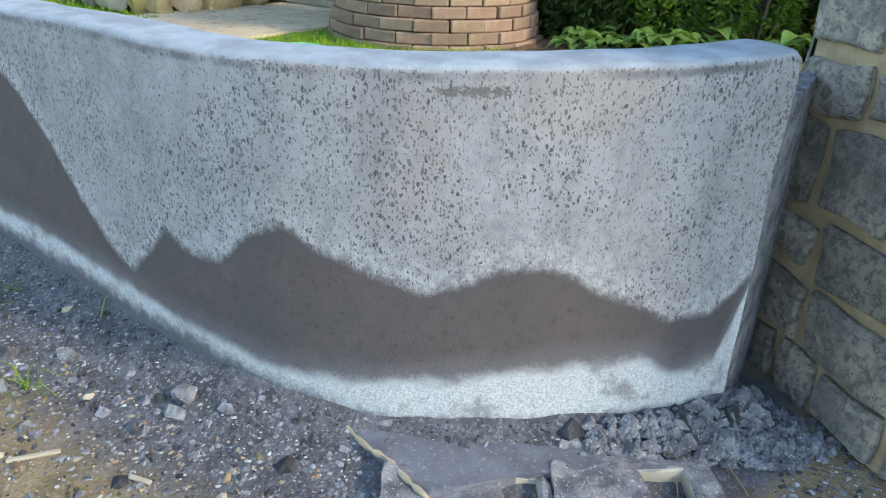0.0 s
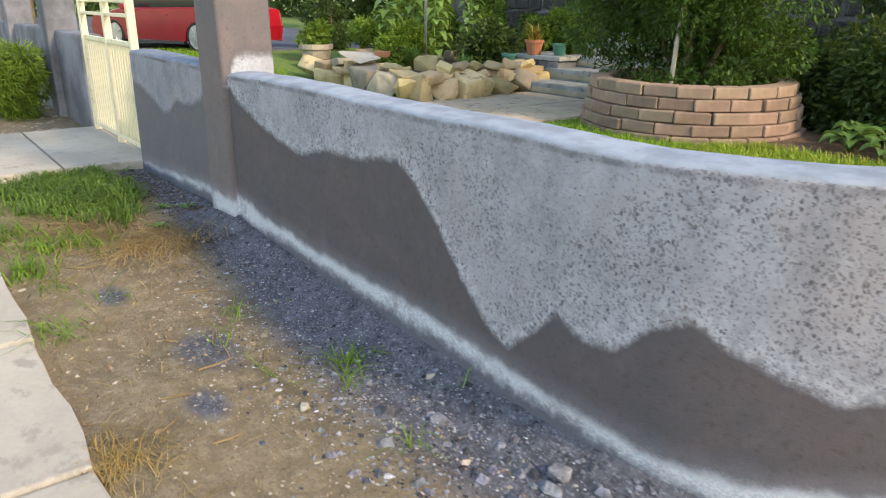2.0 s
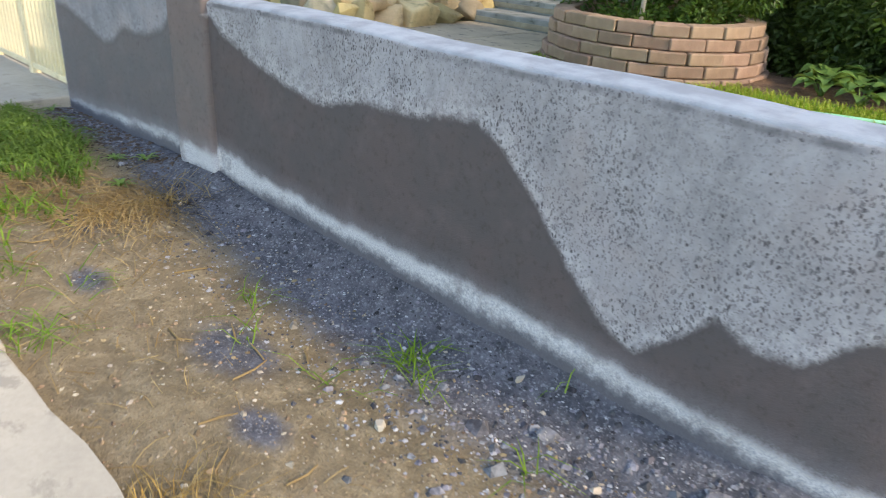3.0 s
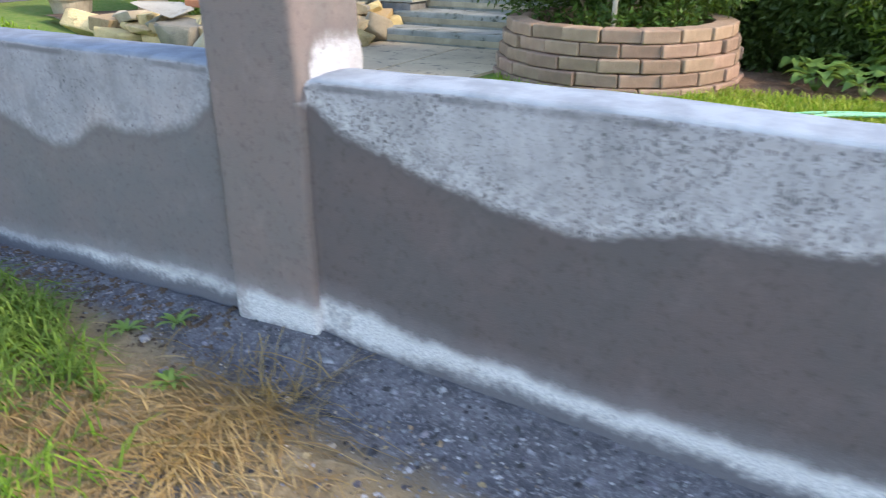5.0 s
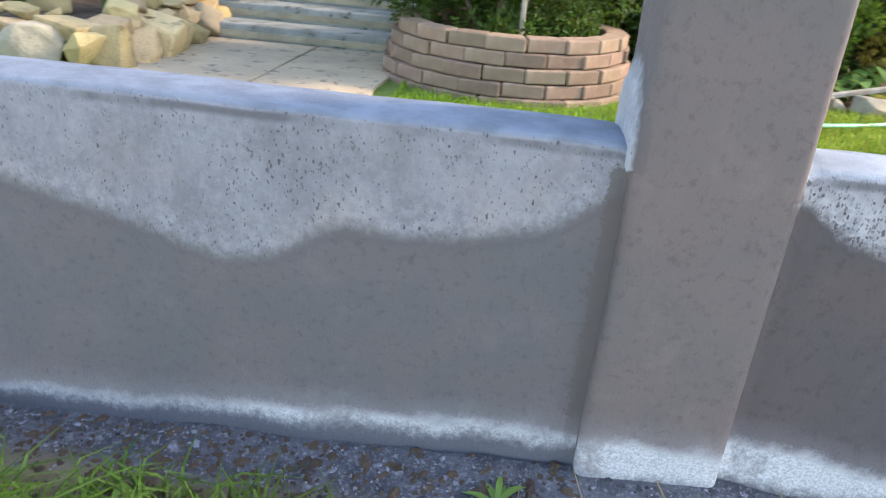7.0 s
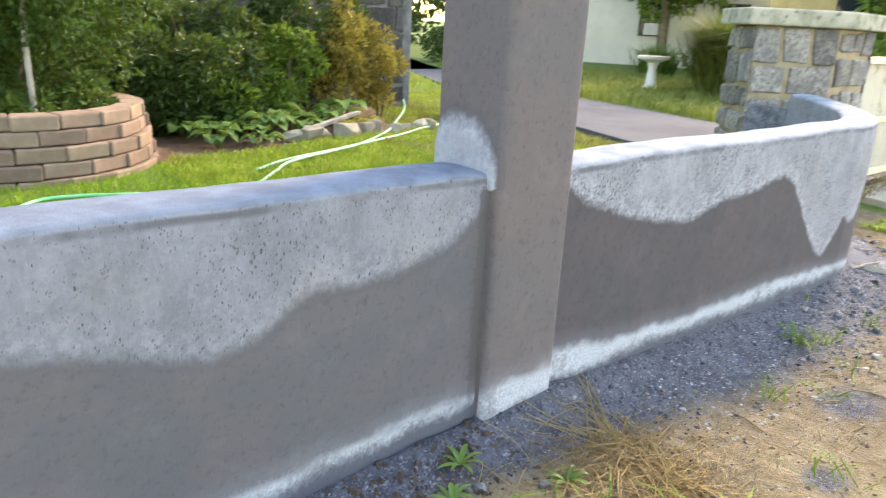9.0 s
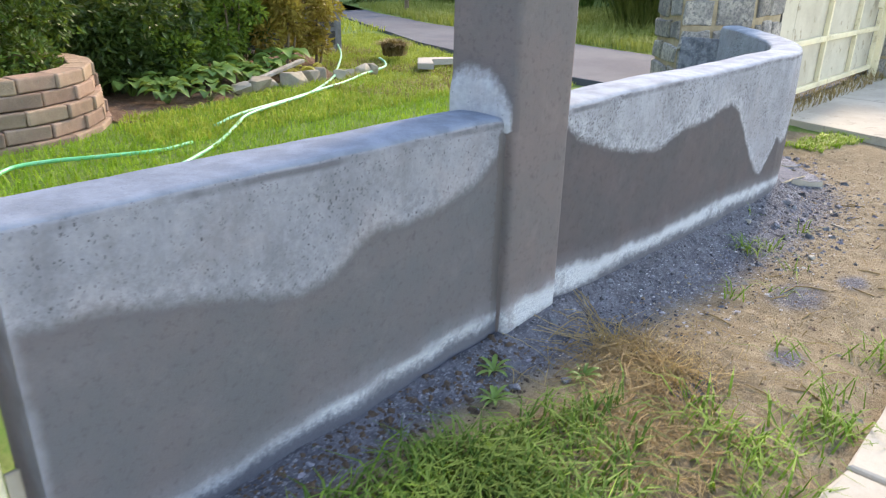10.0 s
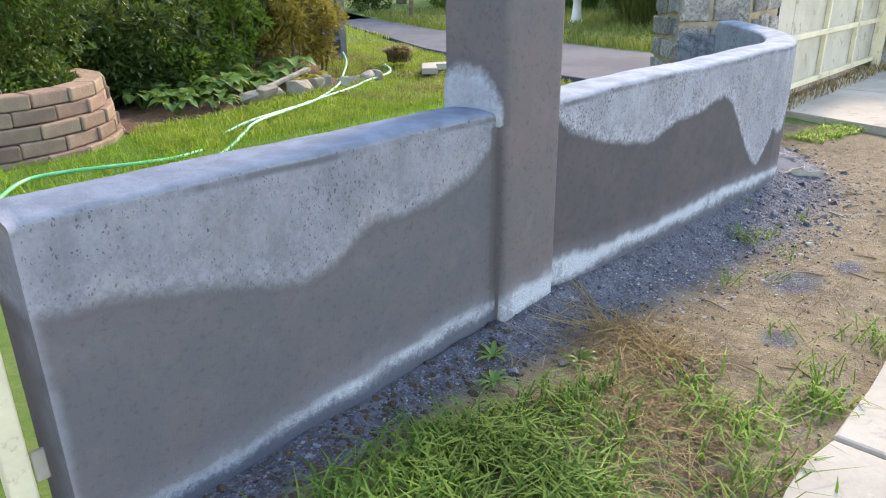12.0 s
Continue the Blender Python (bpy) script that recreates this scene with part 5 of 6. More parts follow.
build_gate()
far_wall = thing("neighbour_wall", (0, 0, 0), "shaded blue-grey rendered wall with square pillars beyond the gate", "wall", kind="structure")
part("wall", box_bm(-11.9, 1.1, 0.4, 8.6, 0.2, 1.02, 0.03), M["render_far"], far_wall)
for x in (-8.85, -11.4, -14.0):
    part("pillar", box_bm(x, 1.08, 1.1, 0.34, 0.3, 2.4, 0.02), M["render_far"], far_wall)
_r = np.random.default_rng(131)
shrub("verge_bush", "leafy bright green bush beside the gate path", (-8.95, 0.55, 0.05), [([(0, 0, -0.05), (0.03, 0, 0.2), (0.0, 0.05, 0.45)], 0.02, 0.008)], balls_in(_r, 26, 0, 0, 0.4, 0.46, 0.34, 0.32, 0.08, 0.2), 9500, (0.085, 0.016), M["shrub_light"], 132, "bush")


# ---------- red car ----------
def build_car():
    d = Vector((-2.35, -0.85))
    car = thing("parked_car", pose(-14.355, 4.27, 0.33, 0, 0, math.degrees(math.atan2(d.y, d.x))) @ Matrix.Diagonal((0.88, 0.9, 0.92, 1.0)), "shiny red hatchback parked on the asphalt strip", "car")
    def shell(name, profile, half, material, label, inset):
        bm = bmesh.new()
        rings = []
        for s, k in ((-half, 0.0), (-half + 0.08, inset), (0, inset + 0.02), (half - 0.08, inset), (half, 0.0)):
            rings.append([bm.verts.new((x * (1 + k * 0.02), s, z + k * 0.03)) for x, z in profile])
        for a, b in zip(rings, rings[1:]):
            for i in range(len(profile)):
                j = (i + 1) % len(profile)
                bm.faces.new((a[i], a[j], b[j], b[i]))
        bm.faces.new(rings[0])
        bm.faces.new(rings[-1][::-1])
        part(name, bm, material, car, label)
    arch = lambda c: [(c + 0.33 * math.cos(a), 0.2 + 0.36 * math.sin(a)) for a in np.linspace(0, math.pi, 9)]
    body = [(-1.86, 0.18)] + [(x, z) for x, z in reversed(arch(-1.28))] + [(x, z) for x, z in reversed(arch(1.3))] + [(2.05, 0.18), (2.12, 0.42), (2.02, 0.62), (1.1, 0.76), (-1.6, 0.8), (-1.85, 0.76), (-1.92, 0.45)]
    shell("body", body, 0.84, M["red_paint"], "red painted body", 1.0)
    shell("cabin", [(1.1, 0.74), (0.35, 1.2), (-0.2, 1.28), (-1.2, 1.24), (-1.75, 0.77)], 0.70, M["glass"], "dark tinted windows", 0.5)
    shell("roof", [(0.35, 1.22), (-0.2, 1.295), (-1.3, 1.255), (-1.42, 1.18), (-1.3, 1.18), (0.2, 1.19)], 0.71, M["red_paint"], "red roof", 0.5)
    for x in (-1.28, 1.3):
        for s in (-1, 1):
            wh = thing("wheel", pose(x, s * 0.74, 0.29, 90, 0, 0), "", "")
            wh.parent = car
            for key in ("label", "category"):
                if key in wh:
                    del wh[key]
            part("tyre", lathe(bmesh.new(), [(0.2, -0.09), (0.27, -0.1), (0.29, -0.06), (0.29, 0.06), (0.27, 0.1), (0.2, 0.09)], 24), M["rubber"], wh)
            bm = lathe(bmesh.new(), [(0.20, -0.095), (0.215, -0.1), (0.215, 0.1), (0.20, 0.095), (0.07, 0.105)], 24)
            for k in range(7):
                a = 2 * math.pi * k / 7
                box(bm, 0.13 * math.cos(a), 0.13 * math.sin(a), 0, 0.15, 0.035, 0.222, 0.004, Matrix.Rotation(a, 4, "Z"))
            part("rim", bm, M["alloy"], wh, "silver alloy rim")
    for s in (-1, 1):
        part("headlight", box_bm(1.98, s * 0.62, 0.57, 0.16, 0.3, 0.12, 0.03), M["white"], car, "clear headlight")
        part("mirror", box_bm(0.75, s * 0.92, 0.82, 0.16, 0.16, 0.12, 0.03), M["red_paint"], car)
        part("door_handle", box_bm(-0.4, s * 0.85, 0.68, 0.18, 0.03, 0.03, 0.008), M["red_paint"], car)
        part("sill", box_bm(0, s * 0.83, 0.18, 1.75, 0.04, 0.06, 0.01), M["dark"], car, "dark sill trim")
    return car


build_car()


# ---------- drive gate and the distance ----------
def build_drive_gate():
    gate = thing("drive_gate", (0.66, 2.0, -0.02), "weathered cream sheet-steel drive gate with a tubular frame", "gate")
    w = 4.3
    for z in (0.12, 0.62, 1.15):
        part("rail", box_bm(w / 2, 0, z, w, 0.05, 0.06, 0.006), M["cream"], gate)
    for x in (0.03, 2.1, 3.3, w):
        part("upright", box_bm(x, 0, 0.63, 0.05, 0.05, 1.08, 0.006), M["cream"], gate)
    for i in range(4):
        part("panel", box_bm(0.55 + 1.06 * i, 0.03, 0.88, 1.05, 0.008, 0.5, 0.002), M["cream_dull"], gate, "weathered cream sheet panel")
        part("panel", box_bm(0.55 + 1.06 * i, 0.03, 0.37, 1.05, 0.008, 0.46, 0.002), M["cream_dull"], gate, "weathered cream sheet panel")
    part("post", box_bm(w + 0.08, -0.05, 0.9, 0.09, 0.09, 1.9, 0.01), M["cream"], gate)
    part("brace", box_bm(w - 0.1, -0.04, 1.4, 0.06, 0.05, 1.1, 0.01, Matrix.Rotation(radians(18), 4, "Y")), M["cream"], gate)
    return gate


build_drive_gate()


def mailbox(m):
    box_ = thing("mailbox", m, "white metal mailbox on a dark wooden post", "mailbox")
    part("post", box_bm(0, 0, 0.5, 0.1, 0.1, 1.1, 0.01), M["bark"], box_)
    bm = bmesh.new()
    prof = [(-0.12, 0), (0.12, 0)] + [(0.12 * math.cos(a), 0.16 + 0.12 * math.sin(a)) for a in np.linspace(0, math.pi, 9)]
    a = [bm.verts.new((x, -0.27, z + 1.05)) for x, z in prof]
    b = [bm.verts.new((x, 0.27, z + 1.05)) for x, z in prof]
    bm.faces.new(a)
    bm.faces.new(b[::-1])
    for i in range(len(prof)):
        j = (i + 1) % len(prof)
        bm.faces.new((a[i], a[j], b[j], b[i]))
    part("body", bm, M["white"], box_, "rounded white mailbox body")
    part("flag", box_bm(0.13, -0.1, 1.3, 0.012, 0.16, 0.06, 0.003), M["terracotta"], box_, "small red flag")
    return box_


mailbox(pose(7.5, 13.4, -0.08, 0, 0, -60))
barrel = thing("ochre_tub", (7.6, 17.9, 0.0), "large ochre tub planter with a pale rim by the drive", "planter")
part("tub", lathe(bmesh.new(), [(0.34, 0), (0.40, 0.85), (0.5, 0.87), (0.5, 0.97), (0.36, 0.97), (0.34, 0.9), (0.01, 0.86)], 20), M["yellow_wall"], barrel)
parked = thing("far_car", pose(6.0, 21.5, 0.0, 0, 0, 40), "pale saloon car parked far down the drive", "car")
part("body", box_bm(0, 0, 0.55, 4.2, 1.7, 0.6, 0.18), M["white"], parked)
part("cabin", box_bm(-0.2, 0, 1.0, 2.2, 1.5, 0.5, 0.2), M["glass"], parked, "dark windows")
for x in (-1.3, 1.3):
    for s in (-1, 1):
        part("wheel", lathe(bmesh.new(), [(0.2, -0.1), (0.31, -0.09), (0.31, 0.09), (0.2, 0.1)], 18), M["rubber"], parked, at=pose(x, s * 0.78, 0.31, 90, 0, 0))

bath = thing("bird_bath", (8.5, 9.0, 0.0), "white stone bird bath on a turned pedestal", "bird bath")
part("pedestal", lathe(bmesh.new(), [(0.2, 0), (0.2, 0.06), (0.12, 0.14), (0.09, 0.5), (0.13, 0.62)], 18), M["white"], bath)
part("bowl", lathe(bmesh.new(), [(0.12, 0.62), (0.34, 0.7), (0.36, 0.76), (0.3, 0.76), (0.05, 0.7)], 22), M["white"], bath)
stump = tagged(part("stone_post", box_bm(0, 0, 0.3, 0.3, 0.3, 0.7, 0.03), M["concrete_pale"], at=pose(8.4, 6.5, 0.0)), "short pale stone post in the verge", "post")


def pale_house():
    h = thing("pale_house", pose(19.2, 15.6, 0, 0, 0, -55), "cream rendered house with a brown upper storey", "house")
    part("wall", box_bm(0, 4, 2.0, 7, 8, 4.4, 0.03), M["house_pale"], h)
    part("upper_wall", box_bm(0, 4, 5.4, 7.2, 8.2, 2.4, 0.03), M["brick_dark"], h, "brown shingled upper wall")
    part("roof", box_bm(0, 4, 6.8, 8, 9, 0.35, 0.05), M["dark"], h)
    for x in (-0.6, 2.2):
        win = part("window", box_bm(x, -0.02, 1.75, 1.1, 0.1, 1.3, 0.01), M["dark"], h, "dark framed window")
        part("pane", box_bm(x, -0.08, 1.8, 0.95, 0.02, 1.1, 0.003), M["glass"], win)
        ac = part("air_conditioner", box_bm(x, -0.25, 1.36, 0.7, 0.45, 0.42, 0.02), M["white"], win, "white window air conditioner")
    return h


pale_house()
ochre = thing("ochre_house", pose(15.6, 8.3, 0, 0, 0, -66), "ochre house front with dark openings beyond the gate", "house")
part("wall", box_bm(0, 3, 2.2, 3.2, 6, 4.8, 0.03), M["yellow_wall"], ochre)
for x in (0.6,):
    part("window", box_bm(x, -0.02, 2.0, 1.1, 0.12, 1.5, 0.01), M["glass"], ochre, "dark window")
part("roof", box_bm(0, 3, 4.7, 3.8, 6.8, 0.3, 0.04), M["dark"], ochre)


def fountain_grass(m, n, length, label, seed, material):
    r = np.random.default_rng(seed)
    plant = thing("ornamental_grass", m, label, "grass")
    blades("blade_tuft", r.normal(0, 0.2 * min(1.0, length), (n, 2)), np.zeros(n), length, 0.028, 1.0, material, r, plant)
    return plant


fountain_grass(pose(8.9, 7.3, 0), 6500, 1.9, "huge rounded clump of ornamental grass", 140, M["olive"])
fountain_grass(pose(12.6, 11.6, 0), 900, 1.1, "smaller ornamental grass clump", 141, M["grass_deep"])
fountain_grass(pose(1.35, 7.45, 0), 1500, 0.26, "low dry grass tussock at the drive's edge", 142, M["straw"])
_r = np.random.default_rng(150)
for x, y, s, h, mt, sd in [(10.6, 8.4, 0.9, 1.1, "shrub_dark", 1), (13.0, 10.2, 0.9, 1.0, "shrub_dark", 2), (9.6, 17.5, 1.2, 1.3, "shrub_dark", 3), (11.0, 15.0, 0.8, 0.9, "shrub_light", 4), (0.9, 10.3, 0.9, 0.9, "shrub_light", 5), (1.6, 11.6, 1.1, 1.2, "shrub_dark", 6), (10.6, 5.2, 0.9, 1.5, "shrub_light", 7)]:
    shrub("verge_shrub", "green shrub on the bank beside the drive", (x, y, 0), [([(0, 0, -0.05), (0.05, 0, h * 0.4), (0, 0.05, h * 0.8)], 0.03, 0.01)], balls_in(_r, 14, 0, 0, h * 0.5, s * 0.7, s * 0.7, h * 0.4, 0.2, 0.42), 3200, (0.12, 0.06), M[mt], 160 + sd)


def tree(m, hgt, spread, material, seed, label, count=9000):
    r = np.random.default_rng(seed)
    stems = [([(0, 0, -0.2), (0.1, 0.05, hgt * 0.3), (0.0, 0.1, hgt * 0.75)], 0.22, 0.06)]
    for k in range(5):
        a = 1.3 * k + r.uniform(-0.3, 0.3)
        z0 = hgt * r.uniform(0.22, 0.45)
        stems.append(([(0, 0, z0), (spread * 0.35 * math.cos(a), spread * 0.35 * math.sin(a), z0 + hgt * 0.15), (spread * 0.7 * math.cos(a), spread * 0.7 * math.sin(a), z0 + hgt * 0.25)], 0.09, 0.02))
    b = balls_in(r, 34, 0, 0, hgt * 0.62, spread * 0.8, spread * 0.8, hgt * 0.32, spread * 0.18, spread * 0.36)
    return shrub("tree", label, m, stems, b, count, (0.22, 0.12), material, seed + 1, "tree")


for k, (x, y, h, s, mt) in enumerate([(4.5, 25, 7, 3.0, "shrub_light"), (10.5, 30, 9, 3.6, "shrub_light"), (13.5, 20, 7, 2.8, "shrub_dark"), (16.5, 14.0, 6, 2.4, "shrub_light"), (19, 27, 10, 4.0, "shrub_dark"), (0.5, 17, 5.5, 2.6, "shrub_light"), (15, 4.5, 4.5, 1.8, "shrub_light"), (12.5, 5.2, 3.8, 1.5, "shrub_light"), (21, 6, 7, 3.0, "shrub_dark"), (26, 12, 8, 3.5, "shrub_dark"), (-24, 12, 7, 3.2, "shrub_dark"), (-30, 4, 8, 3.6, "shrub_dark"), (-17, 14, 7, 3.0, "shrub_dark"), (-34, -4, 8, 3.6, "shrub_dark"), (-24, 1.5, 6, 2.5, "shrub_light")]):
    tree(pose(x, y, 0, 0, 0, 40 * k), h, s, M[mt], 200 + 3 * k, "broad leafy tree in the distance", 6500)
hedge_r = np.random.default_rng(260)
for x0, y0, x1, y1, h in ((-2, 30, 30, 34, 5.0), (30, 34, 34, -2, 5.0), (-40, 18, -14, 20, 4.0), (-42, 18, -42, -6, 5.0)):
    b = [(x0 + (x1 - x0) * t + hedge_r.uniform(-1, 1), y0 + (y1 - y0) * t + hedge_r.uniform(-1, 1), hedge_r.uniform(0.3, h), hedge_r.uniform(0.7, 1.5)) for t in np.linspace(0, 1, 70)]
    p, d = clumps(hedge_r, b, 9000)
    tagged(leaves("far_hedge", p, d, 0.4, 0.25, M["shrub_dark"], hedge_r), "tall dark hedge closing the view", "hedge", kind="stuff")


# ---------- grass, stones and litter on the ground ----------
def heights(xy):
    return np.array([ground_z(float(a), float(b)) for a, b in xy])


def scatter_field(r, n, x0, x1, y0, y1, keep):
    out = []
    while len(out) < n:
        x, y = r.uniform(x0, x1), r.uniform(y0, y1)
        if keep(x, y):
            out.append((x, y))
    return np.array(out)


def free_lawn(x, y):
    if wall_distance(x, y) > -0.24 and y < 2.6:
        return False
    if -7.65 < x < -5.45 and 1.2 < y < 6.7 or -7.2 < x < -5.9 and y < 4.1:
        return False
    if (x + 4.6) ** 2 + (y - 6.03) ** 2 < 1.3:
        return False
    if x < -7.6 and y > 4.4:
        return False
    if y > 5.4 + 0.45 * min(1.0, max(0.0, (x + 3.5) / 1.5)) + 0.1 * math.sin(3 * x) and -3.9 < x < BED_EDGE(y) + 0.1:
        return False
    left_edge = np.interp(y, [2, 4.5, 7, 10.5], [1.3, 1.6, 2.3, 4.0])
    if x > left_edge - 0.03 and y > 2.0:
        return False
    return not (x > -0.7 and y < 3.0)


rg = np.random.default_rng(300)
near = scatter_field(rg, 30000, -6.0, -0.6, 1.2, 5.9, free_lawn)
tagged(blades("lawn_grass", near, heights(near), 0.075, 0.007, 0.9, M["grass"], rg), "short green lawn grass behind the wall", "grass", kind="stuff")
back = scatter_field(rg, 22000, -3.8, 3.5, 4.4, 10.5, lambda x, y: free_lawn(x, y))
tagged(blades("lawn_grass", back, heights(back), 0.09, 0.01, 0.8, M["lawn_dry"], rg), "sunny yellow-green lawn towards the drive", "grass", kind="stuff")
dead = scatter_field(rg, 5000, -1.4, 1.8, 4.6, 9.5, lambda x, y: free_lawn(x, y) and noise.noise((x * 1.7, y * 1.3, 2)) > -0.05)
tagged(blades("dry_lawn_grass", dead, heights(dead), 0.09, 0.011, 1.2, M["straw"], rg), "patches of dry yellow grass in the lawn", "grass", kind="stuff")
side = scatter_field(rg, 12000, -14, -7.2, 1.3, 4.5, lambda x, y: True)
tagged(blades("lawn_grass", side, heights(side), 0.08, 0.014, 0.8, M["grass"], rg), "bright green lawn beyond the gate", "grass", kind="stuff")
bank = scatter_field(rg, 22000, 4.4, 13.0, 4.5, 16.0, lambda x, y: x > np.interp(y, [2, 4.4, 7, 11, 14, 18], [4.9, 4.4, 5.0, 5.8, 7.0, 9.0]) + 0.1)
tagged(blades("verge_grass", bank, np.zeros(len(bank)) - 0.02, 0.26, 0.02, 0.9, M["meadow"], rg), "long dry yellowish grass on the bank", "grass", kind="stuff")
foot_grass = scatter_field(rg, 1500, 1.0, 6.5, 1.75, 2.25, lambda x, y: True)
tagged(blades("gate_grass", foot_grass, np.zeros(len(foot_grass)) - 0.05, 0.14, 0.012, 1.0, M["straw"], rg), "dry grass along the foot of the drive gate", "grass", kind="stuff")


def tufts(r, spots, per, spread):
    pts = []
    for x, y, k, s in spots:
        n = int(per * k)
        pts.append(np.column_stack([r.normal(x, spread * s, n), r.normal(y, spread * s, n)]))
    return np.concatenate(pts)


def front_only(xy):
    return np.array([p for p in xy if wall_distance(*p) > 0.03 and (-0.17 < p[1] or rg.random() < 0.25)])


# the big green patch beside the path, and scattered tufts
patch = scatter_field(rg, 3000, -5.75, -4.15, -0.2, 0.72, lambda x, y: rg.random() < np.clip(1.3 - abs(y - 0.42) / 0.4 - max(0, x + 5.0) * 1.75, 0, 1) * (0.35 + 0.65 * (noise.noise((x * 4, y * 4, 5)) > -0.12)) and y < 0.68 + 0.07 * math.sin(7 * x))
tagged(blades("front_grass", patch, heights(patch), 0.11, 0.008, 1.7, M["grass_deep"], rg), "lush green grass patch in front of the straight wall", "grass", kind="stuff")
bright = np.concatenate([patch[::4] + rg.normal(0, 0.03, patch[::4].shape), tufts(rg, [(-4.27, 0.07, 0.7, 1.0), (-4.2, 0.24, 0.3, 0.8), (-3.96, -0.1, 0.6, 0.8), (-4.5, -0.05, 0.3, 1.4)], 110, 0.075)])
tagged(blades("bright_grass", bright, heights(bright), 0.095, 0.008, 1.9, M["grass_fresh"], rg), "fresh bright green grass blades among the patch", "grass", kind="stuff")
sparse = front_only(tufts(rg, [(-4.35, 0.0, 0.4, 1.3), (-4.1, -0.08, 0.4, 1.0), (-3.75, -0.05, 0.3, 1.0), (-4.6, -0.1, 0.8, 1.6), (-5.0, -0.12, 1.2, 1.6), (-3.5, 0.15, 0.2, 0.9), (-2.45, 0.72, 0.55, 0.6), (-2.35, 0.66, 0.25, 0.5), (-2.55, 0.48, 0.12, 0.5), (-2.9, 0.42, 0.12, 0.5), (-3.1, 0.55, 0.2, 0.5), (-1.9, 0.62, 0.15, 0.4), (-3.3, -0.12, 0.8, 1.2), (-2.0, 0.9, 0.1, 0.3)], 65, 0.055))
tagged(blades("front_tufts", sparse, heights(sparse), 0.09, 0.006, 2.4, M["grass_fresh"], rg), "thin tufts of yellow-green grass in the dirt", "grass", kind="stuff")
dry = front_only(tufts(rg, [(-4.12, 0.5, 1.6, 1.2), (-4.35, 0.35, 1.6, 1.4), (-4.05, 0.32, 1.0, 0.9), (-4.5, 0.25, 1.5, 2.5), (-4.9, 0.15, 1.5, 2.5), (-5.3, 0.1, 1.0, 2.0), (-4.55, 0.05, 1.0, 2.0), (-3.95, 0.55, 1.6, 1.5), (-3.65, 0.42, 1.0, 1.0), (-3.9, 0.25, 1.2, 1.8), (-4.2, 0.2, 1.5, 2.0), (-4.25, 0.62, 0.6, 1.0), (-2.35, -0.12, 3.2, 0.7), (-3.2, 0.0, 1.0, 2.5), (-3.4, -0.1, 1.0, 2.0), (-1.5, 0.2, 0.2, 2.0), (-2.8, 0.1, 0.5, 2.5), (-0.1, 1.3, 0.5, 1.6), (0.15, 1.5, 0.5, 1.6), (-1.9, -0.05, 0.8, 2.0)], 85, 0.08))


def strewn(name, xy, length, width, material, r):
    """Dry stalks lying on the ground, each bent and a little raised."""
    verts, faces = [], []
    for x, y in xy:
        a, bend = r.uniform(0, 6.28), r.normal(0, 0.5)
        L, w = length * r.lognormal(0, 0.4), width * r.uniform(0.6, 1.3) / 2
        lift, px, py = r.uniform(0.0, 0.03), x, y
        n0 = len(verts)
        for k in range(4):
            z = ground_z(px, py) + 0.004 + lift * math.sin(math.pi * k / 3.0)
            verts += [(px - w * math.sin(a), py + w * math.cos(a), z), (px + w * math.sin(a), py - w * math.cos(a), z + 0.001)]
            px, py, a = px + L / 3 * math.cos(a), py + L / 3 * math.sin(a), a + bend / 3
        faces += [(n0 + 2 * k, n0 + 2 * k + 1, n0 + 2 * k + 3, n0 + 2 * k + 2) for k in range(3)]
    return mesh_object(name, verts, faces, material)


mat = np.array([p for p in dry[::2] + rg.normal(0, 0.06, dry[::2].shape) if wall_distance(*p) > 0.06])
tagged(strewn("dry_straw", mat, 0.1, 0.0028, M["straw"], rg), "dry straw and dead grass strewn on the earth", "straw", kind="stuff")


clump = front_only(tufts(rg, [(-2.33, -0.13, 1.5, 0.6), (-3.97, 0.64, 0.35, 0.6), (-4.04, 0.39, 0.5, 0.5)], 110, 0.08))
nest = np.array([p for p in tufts(rg, [(-3.97, 0.62, 1.2, 1.0), (-4.04, 0.39, 0.8, 0.7), (-4.44, 0.26, 1.4, 1.3), (-4.15, 0.5, 0.8, 1.2), (-4.6, 0.05, 0.6, 1.5)], 150, 0.075) if wall_distance(*p) > 0.1])
tagged(strewn("straw_nest", nest, 0.16, 0.0032, M["straw"], rg), "tangled dead stalks beside the pillar foot", "straw", kind="stuff")
tagged(blades("straw_clump", clump, heights(clump), 0.06, 0.003, 3.0, M["straw_gold"], rg), "matted clumps of golden dead grass", "straw", kind="stuff")


def weed(m, size, n, label, seed):
    r = np.random.default_rng(seed)
    w = thing("weed", m, label, "weed", group="weeds along the wall foot")
    for k in range(n):
        a = 2.4 * k
        L, W = size * r.uniform(0.7, 1.1), size * r.uniform(0.16, 0.24)
        verts, faces = [], []
        for i in range(5):
            t = i / 4
            wd = W * 0.5 * math.sin(math.pi * (0.1 + 0.88 * t))
            o, z = L * t, size * (0.55 * t - 0.4 * t * t) * (1.0 + 0.5 * (k % 3))
            for s in (-1, 0, 1):
                verts.append((o * math.cos(a) - s * wd * math.sin(a), o * math.sin(a) + s * wd * math.cos(a), z + 0.3 * abs(s) * wd))
        for i in range(4):
            for s in range(2):
                faces.append((3 * i + s, 3 * i + s + 1, 3 * i + s + 4, 3 * i + s + 3))
        mesh_object("leaf", verts, faces, M["hosta"], w, smooth=True)
    return w


